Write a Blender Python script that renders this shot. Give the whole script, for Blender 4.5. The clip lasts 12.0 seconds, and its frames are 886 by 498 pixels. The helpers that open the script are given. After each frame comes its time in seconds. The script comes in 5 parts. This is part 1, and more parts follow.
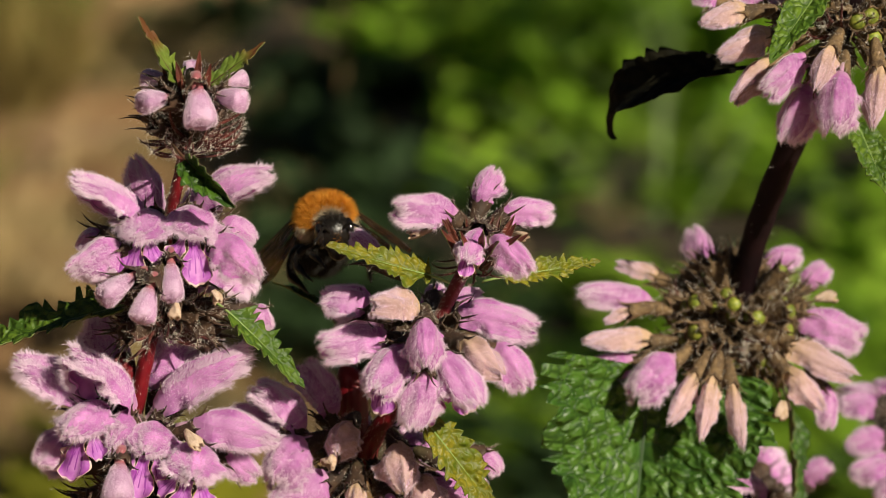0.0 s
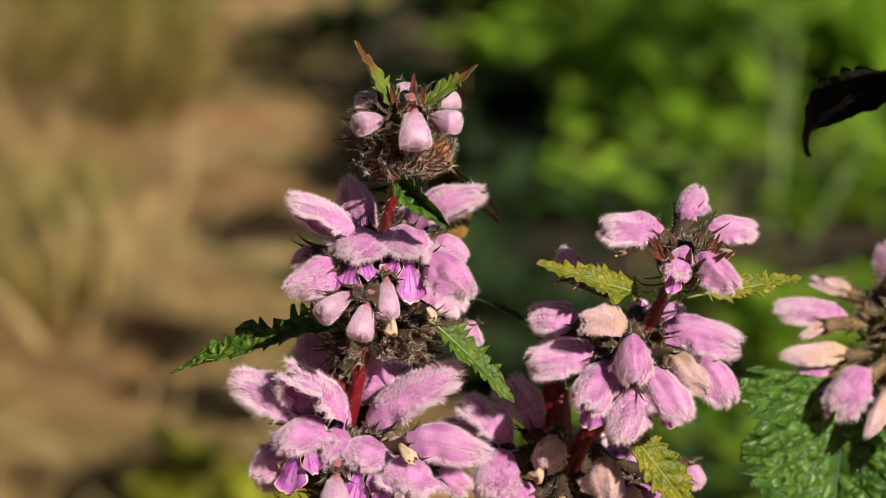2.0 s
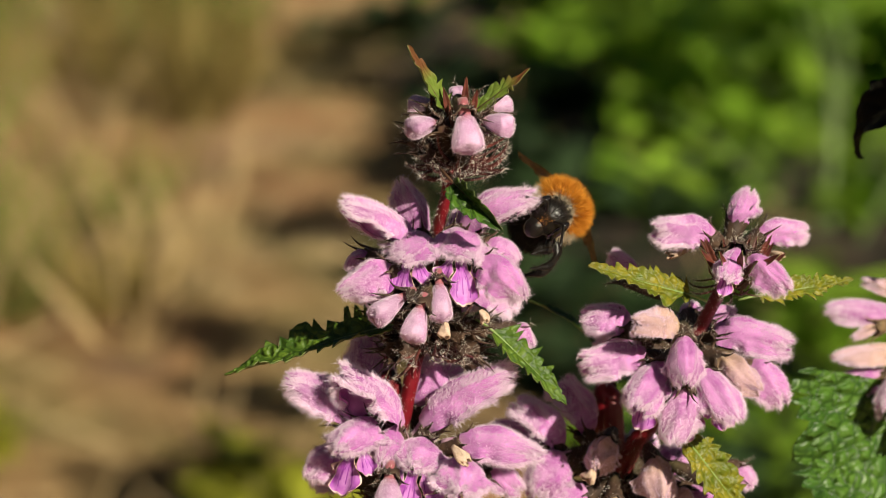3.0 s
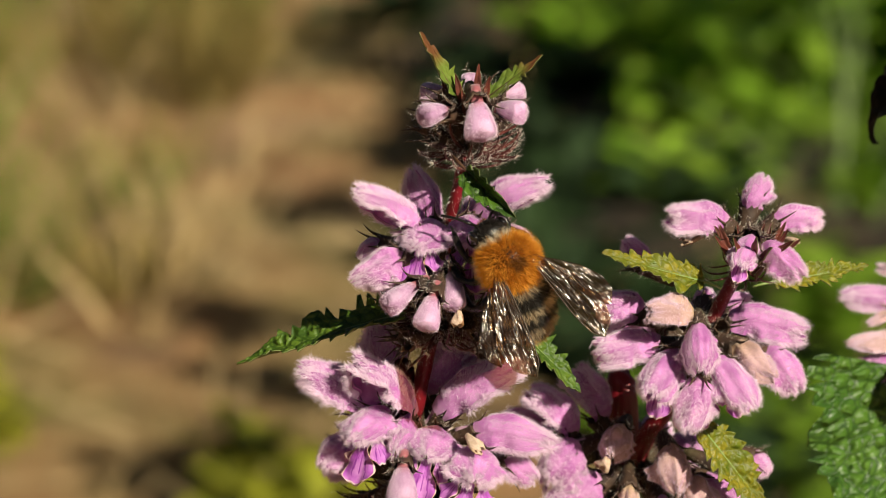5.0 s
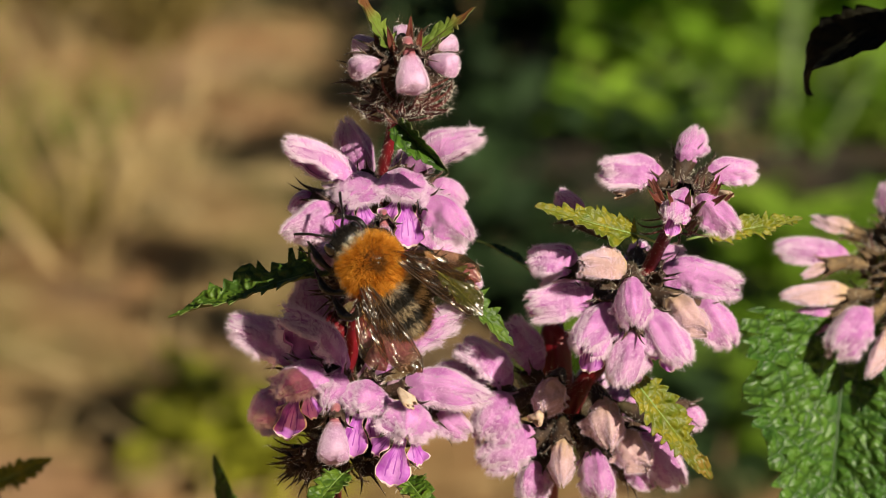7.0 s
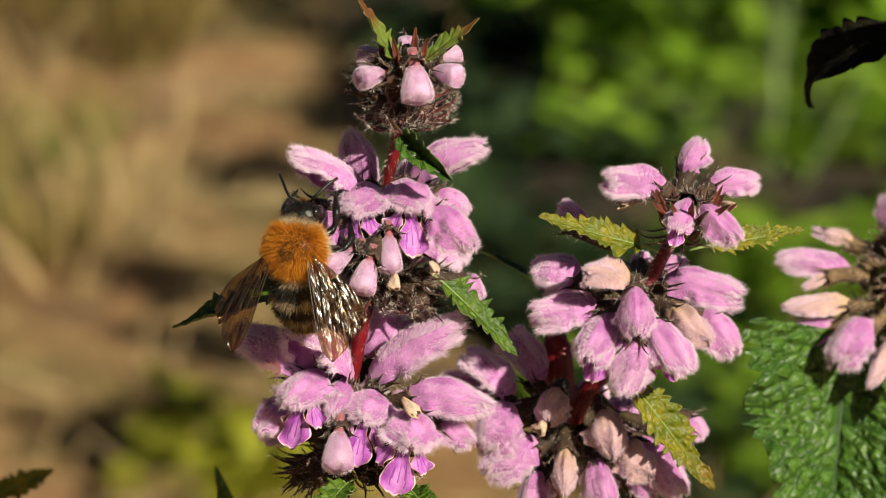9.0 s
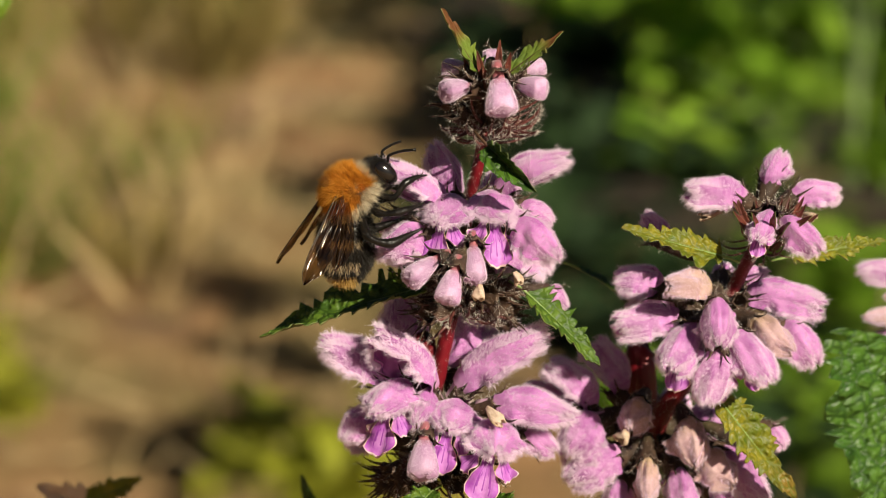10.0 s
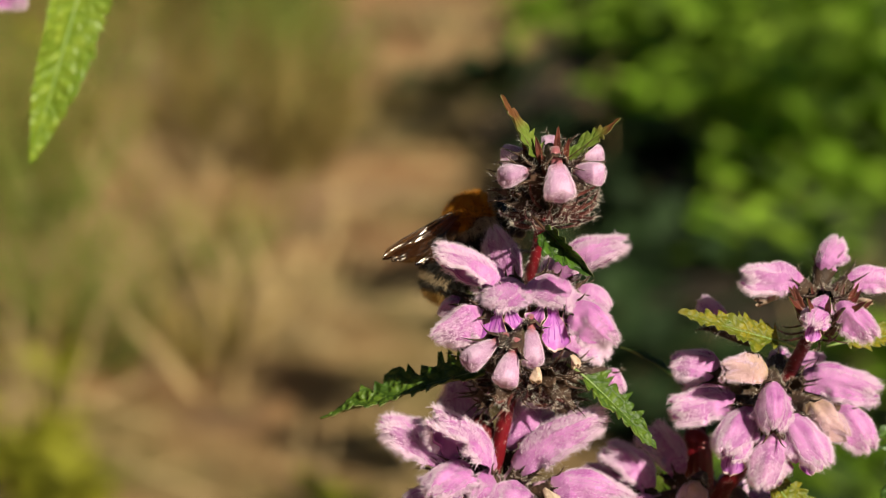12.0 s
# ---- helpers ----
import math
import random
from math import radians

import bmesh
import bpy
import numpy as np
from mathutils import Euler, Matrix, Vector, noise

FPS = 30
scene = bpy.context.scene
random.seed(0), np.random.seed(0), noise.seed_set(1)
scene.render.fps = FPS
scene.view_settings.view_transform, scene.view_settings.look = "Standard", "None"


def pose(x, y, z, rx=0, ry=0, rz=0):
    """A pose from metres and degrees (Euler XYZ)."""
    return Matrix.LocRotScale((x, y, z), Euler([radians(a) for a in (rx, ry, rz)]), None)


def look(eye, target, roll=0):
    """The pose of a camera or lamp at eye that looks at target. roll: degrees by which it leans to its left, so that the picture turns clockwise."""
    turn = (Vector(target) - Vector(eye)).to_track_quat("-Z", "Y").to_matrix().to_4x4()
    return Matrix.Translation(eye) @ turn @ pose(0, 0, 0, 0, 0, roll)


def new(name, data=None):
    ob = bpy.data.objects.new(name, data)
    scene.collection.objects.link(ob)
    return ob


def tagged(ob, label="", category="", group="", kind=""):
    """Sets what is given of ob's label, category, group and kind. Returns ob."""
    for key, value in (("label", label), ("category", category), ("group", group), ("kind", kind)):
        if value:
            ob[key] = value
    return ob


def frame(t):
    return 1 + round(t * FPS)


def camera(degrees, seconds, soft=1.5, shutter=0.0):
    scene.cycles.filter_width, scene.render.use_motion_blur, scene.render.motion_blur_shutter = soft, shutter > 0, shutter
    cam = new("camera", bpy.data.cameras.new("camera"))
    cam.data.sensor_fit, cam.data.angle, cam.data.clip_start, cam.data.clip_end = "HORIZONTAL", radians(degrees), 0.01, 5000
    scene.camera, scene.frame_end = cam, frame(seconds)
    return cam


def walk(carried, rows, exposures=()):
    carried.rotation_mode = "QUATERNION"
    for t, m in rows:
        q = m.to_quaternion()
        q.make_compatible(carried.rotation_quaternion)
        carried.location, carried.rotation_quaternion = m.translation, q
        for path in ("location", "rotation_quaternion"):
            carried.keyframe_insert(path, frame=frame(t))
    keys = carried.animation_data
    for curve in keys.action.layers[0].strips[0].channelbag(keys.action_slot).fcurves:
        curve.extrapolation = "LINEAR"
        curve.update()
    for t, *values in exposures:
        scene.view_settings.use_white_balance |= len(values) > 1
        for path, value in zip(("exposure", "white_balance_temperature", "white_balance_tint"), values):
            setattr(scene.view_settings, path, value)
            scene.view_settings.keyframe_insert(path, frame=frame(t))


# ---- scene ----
# ---- camera and walk ----
cam = camera(16, 12.0, soft=0.6)
cam.data.dof.use_dof = True
cam.data.dof.focus_distance = 0.307
cam.data.dof.aperture_fstop = 40
PATH = [
    (0.0, look((0.00908, -0.29238, 0.87685), (0.02336, 0.00715, 0.79824), 0.77)),
    (0.5, look((0.00894, -0.29320, 0.87530), (0.02310, 0.00675, 0.79829), 0.57)),
    (1.0, look((0.00321, -0.29390, 0.87833), (0.01880, 0.00528, 0.79866), 0.78)),
    (1.5, look((-0.00109, -0.29722, 0.87891), (0.00879, 0.00251, 0.80038), 0.36)),
    (2.0, look((-0.00084, -0.29814, 0.87913), (0.00265, 0.00194, 0.80142), 0.05)),
    (2.5, look((-0.00114, -0.29999, 0.87996), (0.00071, 0.00000, 0.80187), -0.07)),
    (3.0, look((-0.00081, -0.29979, 0.88022), (-0.00254, 0.00021, 0.80216), -0.27)),
    (5.0, look((-0.00095, -0.29823, 0.88029), (-0.00382, 0.00134, 0.80062), -0.56)),
    (5.5, look((-0.00077, -0.29844, 0.87976), (-0.00261, 0.00103, 0.79969), -0.53)),
    (6.0, look((0.00100, -0.29845, 0.88025), (0.00026, 0.00042, 0.79792), -0.49)),
    (6.5, look((-0.00012, -0.29772, 0.87871), (0.00034, 0.00103, 0.79595), -0.37)),
    (7.0, look((0.00062, -0.29616, 0.88118), (0.00281, 0.00181, 0.79569), -0.27)),
    (7.2, look((0.00046, -0.29644, 0.88065), (0.00447, 0.00157, 0.79538), -0.17)),
    (9.0, look((-0.00135, -0.29754, 0.88038), (0.00240, 0.00100, 0.79695), -0.15)),
    (9.5, look((-0.00287, -0.29985, 0.88135), (-0.00184, -0.00154, 0.79701), -0.36)),
    (10.0, look((-0.00180, -0.30112, 0.88116), (-0.00589, -0.00224, 0.79899), -0.54)),
    (10.5, look((-0.00316, -0.30153, 0.88183), (-0.01102, -0.00178, 0.80320), -0.53)),
    (11.0, look((-0.00274, -0.30217, 0.88140), (-0.01278, -0.00199, 0.80466), -0.58)),
    (11.5, look((-0.00011, -0.30392, 0.88092), (-0.01164, -0.00311, 0.80688), -0.63)),
    (12.0, look((-0.00038, -0.30542, 0.88098), (-0.01154, -0.00433, 0.80803), -0.57)),
]
walk(cam, PATH, [(0.0, 0.02), (1.0, 0.05), (2.5, 0.25), (12.0, 0.25)])

# ---- sky and sun ----
SUN = Vector((0.60, -0.80, 0.62)).normalized()
w = bpy.data.worlds.new("sky")
scene.world = w
w.use_nodes = True
sky = w.node_tree.nodes.new("ShaderNodeTexSky")
sky.sky_type, sky.sun_disc = "NISHITA", False
sky.sun_elevation, sky.sun_rotation = math.asin(SUN.z), math.atan2(SUN.x, SUN.y)
w.node_tree.links.new(sky.outputs[0], w.node_tree.nodes["Background"].inputs[0])
w.node_tree.nodes["Background"].inputs[1].default_value = 0.018
sun_data = bpy.data.lights.new("sun", "SUN")
sun_data.energy, sun_data.angle, sun_data.color = 5.25, radians(0.5), (1.0, 0.91, 0.72)
sun = new("sun", sun_data)
sun.matrix_world = look(SUN * 20, (0, 0, 0))

# ---- materials ----
MATS = {}


def material(name, colour, rough=0.6, second=None, scale=300.0, detail=4.0, bump=0.0, bump_scale=1500.0,
             metal=0.0, sheen=0.0, through_light=0.0, coat=0.0, spread=(0.35, 0.65), vary=0.0, specular=0.5):
    m = bpy.data.materials.new(name)
    m.use_nodes = True
    nt = m.node_tree
    b = nt.nodes["Principled BSDF"]
    tc = nt.nodes.new("ShaderNodeTexCoord")
    b.inputs["Roughness"].default_value = rough
    b.inputs["Metallic"].default_value = metal
    b.inputs["Coat Weight"].default_value = coat
    b.inputs["Specular IOR Level"].default_value = specular
    b.inputs["Coat Roughness"].default_value = 0.15
    b.inputs["Sheen Weight"].default_value = sheen
    b.inputs["Sheen Roughness"].default_value = 0.4
    out = None
    if second:
        n = nt.nodes.new("ShaderNodeTexNoise")
        n.inputs["Scale"].default_value, n.inputs["Detail"].default_value = scale, detail
        nt.links.new(tc.outputs["Object"], n.inputs["Vector"])
        r = nt.nodes.new("ShaderNodeValToRGB")
        r.color_ramp.elements[0].position, r.color_ramp.elements[1].position = spread
        r.color_ramp.elements[0].color, r.color_ramp.elements[1].color = (*colour, 1), (*second, 1)
        nt.links.new(n.outputs["Fac"], r.inputs["Fac"])
        out = r.outputs["Color"]
    else:
        c = nt.nodes.new("ShaderNodeRGB")
        c.outputs[0].default_value = (*colour, 1)
        out = c.outputs[0]
    if vary:
        oi = nt.nodes.new("ShaderNodeObjectInfo")
        mr = nt.nodes.new("ShaderNodeMapRange")
        mr.inputs["To Min"].default_value, mr.inputs["To Max"].default_value = 1 - vary, 1 + vary
        nt.links.new(oi.outputs["Random"], mr.inputs["Value"])
        hs = nt.nodes.new("ShaderNodeHueSaturation")
        nt.links.new(mr.outputs[0], hs.inputs["Value"])
        nt.links.new(out, hs.inputs["Color"])
        out = hs.outputs[0]
    nt.links.new(out, b.inputs["Base Color"])
    if bump:
        n2 = nt.nodes.new("ShaderNodeTexNoise")
        n2.inputs["Scale"].default_value, n2.inputs["Detail"].default_value = bump_scale, 5
        nt.links.new(tc.outputs["Object"], n2.inputs["Vector"])
        bp = nt.nodes.new("ShaderNodeBump")
        bp.inputs["Strength"].default_value, bp.inputs["Distance"].default_value = bump, 0.0004
        nt.links.new(n2.outputs["Fac"], bp.inputs["Height"])
        nt.links.new(bp.outputs[0], b.inputs["Normal"])
    if through_light:
        tr = nt.nodes.new("ShaderNodeBsdfTranslucent")
        nt.links.new(out, tr.inputs["Color"])
        mx = nt.nodes.new("ShaderNodeMixShader")
        mx.inputs[0].default_value = through_light
        nt.links.new(b.outputs[0], mx.inputs[1])
        nt.links.new(tr.outputs[0], mx.inputs[2])
        nt.links.new(mx.outputs[0], nt.nodes["Material Output"].inputs["Surface"])
    MATS[name] = m
    return m


def tint_along(m, axis, start, end, colour, amount=1.0):
    """Blend a second colour into a material along one of the mesh's own axes, with a ragged border."""
    nt = m.node_tree
    b = nt.nodes["Principled BSDF"]
    was = b.inputs["Base Color"].links[0].from_socket
    tc = nt.nodes.new("ShaderNodeTexCoord")
    sp = nt.nodes.new("ShaderNodeSeparateXYZ")
    nt.links.new(tc.outputs["Object"], sp.inputs[0])
    n = nt.nodes.new("ShaderNodeTexNoise")
    n.inputs["Scale"].default_value = 700
    nt.links.new(tc.outputs["Object"], n.inputs["Vector"])
    ma = nt.nodes.new("ShaderNodeMath")
    ma.operation = "MULTIPLY_ADD"
    nt.links.new(n.outputs["Fac"], ma.inputs[0])
    ma.inputs[1].default_value = (end - start) * 0.8
    nt.links.new(sp.outputs[axis], ma.inputs[2])
    mr = nt.nodes.new("ShaderNodeMapRange")
    mr.inputs["From Min"].default_value, mr.inputs["From Max"].default_value = start + (end - start) * 0.4, end + (end - start) * 0.4
    mr.inputs["To Max"].default_value = amount
    nt.links.new(ma.outputs[0], mr.inputs["Value"])
    mix = nt.nodes.new("ShaderNodeMix")
    mix.data_type = "RGBA"
    nt.links.new(mr.outputs[0], mix.inputs["Factor"])
    nt.links.new(was, mix.inputs["A"])
    mix.inputs["B"].default_value = (*colour, 1)
    nt.links.new(mix.outputs["Result"], b.inputs["Base Color"])
    return m


material("bract_leaf", (0.065, 0.014, 0.010), 0.5, (0.17, 0.042, 0.026), 700, bump=0.3, through_light=0.15, vary=0.2)
material("vein_deep", (0.02, 0.05, 0.010), 0.5, (0.035, 0.08, 0.016), 300)
material("petal", (0.43, 0.10, 0.40), 0.7, (0.71, 0.30, 0.66), 420, bump=0.25, bump_scale=2500, sheen=0.25, through_light=0.22, vary=0.10)
tint_along(MATS["petal"], 0, 0.0008, -0.001, (0.72, 0.50, 0.56), 0.8)
material("petal_bud", (0.49, 0.25, 0.45), 0.75, (0.71, 0.47, 0.67), 400, bump=0.3, bump_scale=2500, sheen=0.3, through_light=0.15, vary=0.10)
tint_along(MATS["petal_bud"], 0, 0.0018, 0.0, (0.40, 0.10, 0.10), 0.9)
material("petal_withered", (0.52, 0.33, 0.30), 0.8, (0.68, 0.47, 0.47), 450, bump=0.5, bump_scale=1800, sheen=0.2, through_light=0.18, vary=0.12)
tint_along(MATS["petal_withered"], 0, 0.0035, 0.0005, (0.62, 0.42, 0.25), 0.9)
material("petal_dry", (0.58, 0.40, 0.26), 0.85, (0.74, 0.56, 0.44), 600, bump=0.5, through_light=0.15, vary=0.1)
material("lip", (0.44, 0.075, 0.52), 0.55, (0.66, 0.26, 0.68), 700, bump=0.2, bump_scale=3000, through_light=0.25, vary=0.08)
material("lip_edge", (0.84, 0.66, 0.72), 0.7, (0.72, 0.50, 0.34), 500, through_light=0.2)
material("lip_streak", (0.24, 0.03, 0.30), 0.6, (0.36, 0.07, 0.42), 900)
material("petal_hair", (0.95, 0.79, 0.92), 0.6, sheen=0.2, through_light=0.3, specular=0.3)
material("calyx", (0.026, 0.014, 0.010), 0.7, (0.075, 0.040, 0.022), 500, bump=0.4, vary=0.25)
tint_along(MATS["calyx"], 0, 0.003, -0.001, (0.10, 0.10, 0.03), 0.5)
material("calyx_dry", (0.06, 0.035, 0.018), 0.8, (0.19, 0.12, 0.055), 700, bump=0.5, vary=0.35)
material("bract", (0.045, 0.012, 0.010), 0.55, (0.12, 0.030, 0.024), 500, bump=0.3, vary=0.3)
material("bract_hair", (0.93, 0.86, 0.76), 0.5, through_light=0.25, specular=0.3)
material("stem_red", (0.13, 0.005, 0.010), 0.38, (0.21, 0.010, 0.016), 350, bump=0.25, bump_scale=1200)
material("stem_dark", (0.005, 0.002, 0.003), 0.6, (0.012, 0.004, 0.005), 300, bump=0.25, bump_scale=1200, specular=0.15)
material("leaf", (0.06, 0.13, 0.010), 0.5, (0.14, 0.23, 0.02), 420, bump=0.45, bump_scale=1300, through_light=0.22, vary=0.08)
material("leaf_dark", (0.030, 0.075, 0.008), 0.45, (0.075, 0.16, 0.015), 420, bump=0.4, bump_scale=1300, through_light=0.12, vary=0.08)
material("leaf_deep", (0.048, 0.125, 0.015), 0.42, (0.095, 0.195, 0.024), 260, bump=0.4, bump_scale=1300, through_light=0.12)
material("leaf_under", (0.16, 0.21, 0.06), 0.6, (0.24, 0.27, 0.08), 300, bump=0.5, bump_scale=1500, through_light=0.2)
material("leaf_light", (0.17, 0.27, 0.02), 0.45, (0.28, 0.38, 0.04), 350, bump=0.4, bump_scale=1300, through_light=0.25)
# near black: the drooping leaf's shade is put into its colour
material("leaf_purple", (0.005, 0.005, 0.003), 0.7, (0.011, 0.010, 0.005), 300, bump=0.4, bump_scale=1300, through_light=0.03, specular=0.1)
material("leaf_yellow", (0.10, 0.16, 0.007), 0.5, (0.31, 0.27, 0.016), 420, bump=0.45, bump_scale=1300, through_light=0.25, vary=0.06)
material("leaf_bronze", (0.13, 0.20, 0.03), 0.5, (0.20, 0.27, 0.035), 300, bump=0.45, bump_scale=1300, through_light=0.2)
tint_along(MATS["leaf_bronze"], 0, 0.0036, 0.0054, (0.17, 0.065, 0.022), 1.0)
tint_along(MATS["leaf_yellow"], 0, 0.0085, 0.0145, (0.26, 0.13, 0.025), 0.9)
material("vein", (0.16, 0.26, 0.06), 0.5, (0.22, 0.30, 0.08), 300)
material("vein_dark", (0.07, 0.03, 0.02), 0.5, (0.10, 0.05, 0.02), 300)
material("nutlet", (0.12, 0.16, 0.015), 0.5, (0.34, 0.36, 0.05), 1200, vary=0.3)
material("fur_orange", (0.54, 0.19, 0.010), 0.6, (0.80, 0.38, 0.045), 900, through_light=0.25, specular=0.3)
material("fur_tan", (0.60, 0.49, 0.32), 0.65, (0.74, 0.65, 0.48), 900, through_light=0.25, specular=0.3)
material("fur_grey", (0.36, 0.26, 0.15), 0.65, (0.50, 0.39, 0.25), 900, through_light=0.2, specular=0.3)
material("fur_gold", (0.50, 0.30, 0.07), 0.6, (0.68, 0.46, 0.15), 900, through_light=0.25, specular=0.3)
material("fur_black", (0.012, 0.010, 0.008), 0.55, (0.03, 0.025, 0.018), 900, specular=0.3)
material("fur_brown", (0.20, 0.075, 0.012), 0.6, (0.34, 0.14, 0.025), 900, specular=0.3)
material("chitin", (0.007, 0.006, 0.005), 0.3, (0.014, 0.011, 0.009), 900, bump=0.3, bump_scale=2500, coat=0.1, specular=0.35)
material("eye", (0.006, 0.005, 0.005), 0.14, (0.012, 0.009, 0.008), 900, bump=0.05, bump_scale=9000, coat=0.6)
material("wing_vein", (0.035, 0.018, 0.008), 0.4, (0.05, 0.028, 0.012), 900)
material("soil", (0.25, 0.125, 0.05), 0.95, (0.40, 0.22, 0.095), 7, 8, bump=0.6, bump_scale=60)
# soil colour with the shade between the weeds painted in
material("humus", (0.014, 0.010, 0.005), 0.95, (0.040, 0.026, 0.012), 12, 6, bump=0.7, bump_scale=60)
material("dry_blade", (0.22, 0.165, 0.04), 0.8, (0.30, 0.22, 0.06), 30, through_light=0.2, vary=0.2)
material("green_blade", (0.13, 0.17, 0.02), 0.7, (0.22, 0.25, 0.04), 30, through_light=0.2, vary=0.2)
material("pale_blade", (0.24, 0.34, 0.12), 0.6, (0.34, 0.44, 0.18), 30, through_light=0.3, vary=0.15)
material("bark", (0.10, 0.07, 0.05), 0.9, (0.18, 0.13, 0.09), 60, bump=0.6, bump_scale=120)
material("straw", (0.34, 0.23, 0.10), 0.8, (0.42, 0.31, 0.15), 40, vary=0.2)
material("weed_leaf", (0.18, 0.33, 0.02), 0.5, (0.33, 0.50, 0.05), 14, through_light=0.4, vary=0.3)
material("weed_leaf_olive", (0.28, 0.30, 0.02), 0.55, (0.42, 0.40, 0.04), 25, through_light=0.3, vary=0.2)
# weed leaf with shade painted into the colour; also used for the shrub
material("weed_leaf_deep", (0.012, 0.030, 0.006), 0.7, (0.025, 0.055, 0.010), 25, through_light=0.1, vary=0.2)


def soil_patches(m):
    """Broad paler, darker and mossy stretches over the fine grain of the soil."""
    nt = m.node_tree
    b = nt.nodes["Principled BSDF"]
    was = b.inputs["Base Color"].links[0].from_socket
    tc = nt.nodes.new("ShaderNodeTexCoord")
    for scale, colour, low, high, amount, seed in ((3.2, (0.17, 0.155, 0.045), 0.45, 0.64, 0.8, 1.7), (5.5, (0.065, 0.042, 0.026), 0.54, 0.68, 0.7, 4.1),
                                                   (4.0, (0.36, 0.22, 0.13), 0.54, 0.70, 0.6, 8.3)):
        n = nt.nodes.new("ShaderNodeTexNoise")
        n.noise_dimensions = "4D"
        n.inputs["W"].default_value = seed
        n.inputs["Scale"].default_value, n.inputs["Detail"].default_value = scale, 3
        nt.links.new(tc.outputs["Object"], n.inputs["Vector"])
        mr = nt.nodes.new("ShaderNodeMapRange")
        mr.inputs["From Min"].default_value, mr.inputs["From Max"].default_value, mr.inputs["To Max"].default_value = low, high, amount
        nt.links.new(n.outputs["Fac"], mr.inputs["Value"])
        mix = nt.nodes.new("ShaderNodeMix")
        mix.data_type = "RGBA"
        nt.links.new(mr.outputs[0], mix.inputs["Factor"])
        nt.links.new(was, mix.inputs["A"])
        mix.inputs["B"].default_value = (*colour, 1)
        was = mix.outputs["Result"]
    nt.links.new(was, b.inputs["Base Color"])


def quilted(m, scale, strength, line):
    """Raised blisters between a net of fine sunken veins, in a leaf's own space."""
    nt = m.node_tree
    b = nt.nodes["Principled BSDF"]
    tc = nt.nodes.new("ShaderNodeTexCoord")
    warp = nt.nodes.new("ShaderNodeTexNoise")
    warp.inputs["Scale"].default_value, warp.inputs["Detail"].default_value = scale * 0.7, 2
    nt.links.new(tc.outputs["Object"], warp.inputs["Vector"])
    mixv = nt.nodes.new("ShaderNodeVectorMath")
    mixv.operation = "MULTIPLY_ADD"
    mixv.inputs[1].default_value = (0.5 / scale,) * 3
    nt.links.new(warp.outputs["Color"], mixv.inputs[0])
    nt.links.new(tc.outputs["Object"], mixv.inputs[2])
    vo = nt.nodes.new("ShaderNodeTexVoronoi")
    vo.feature = "DISTANCE_TO_EDGE"
    vo.inputs["Scale"].default_value = scale
    nt.links.new(mixv.outputs[0], vo.inputs["Vector"])
    puff = nt.nodes.new("ShaderNodeMapRange")
    puff.interpolation_type = "SMOOTHERSTEP"
    puff.inputs["From Max"].default_value = 0.42
    nt.links.new(vo.outputs["Distance"], puff.inputs["Value"])
    bp = nt.nodes.new("ShaderNodeBump")
    bp.inputs["Strength"].default_value, bp.inputs["Distance"].default_value = strength, 0.5 / scale
    nt.links.new(puff.outputs[0], bp.inputs["Height"])
    if b.inputs["Normal"].links:
        nt.links.new(b.inputs["Normal"].links[0].from_socket, bp.inputs["Normal"])
    nt.links.new(bp.outputs[0], b.inputs["Normal"])
    was = b.inputs["Base Color"].links[0].from_socket
    vein = nt.nodes.new("ShaderNodeMapRange")
    vein.inputs["From Max"].default_value, vein.inputs["To Min"].default_value, vein.inputs["To Max"].default_value = 0.12, 1.0, 0.0
    nt.links.new(vo.outputs["Distance"], vein.inputs["Value"])
    mix = nt.nodes.new("ShaderNodeMix")
    mix.data_type = "RGBA"
    nt.links.new(vein.outputs[0], mix.inputs["Factor"])
    nt.links.new(was, mix.inputs["A"])
    mix.inputs["B"].default_value = (*line, 1)
    nt.links.new(mix.outputs["Result"], b.inputs["Base Color"])


quilted(MATS["leaf_deep"], 560, 0.6, (0.020, 0.058, 0.008))
quilted(MATS["leaf"], 900, 0.5, (0.04, 0.09, 0.008))
quilted(MATS["leaf_dark"], 900, 0.5, (0.016, 0.04, 0.005))
quilted(MATS["leaf_yellow"], 900, 0.4, (0.13, 0.15, 0.012))
quilted(MATS["leaf_light"], 560, 0.3, (0.15, 0.24, 0.02))
soil_patches(MATS["soil"])


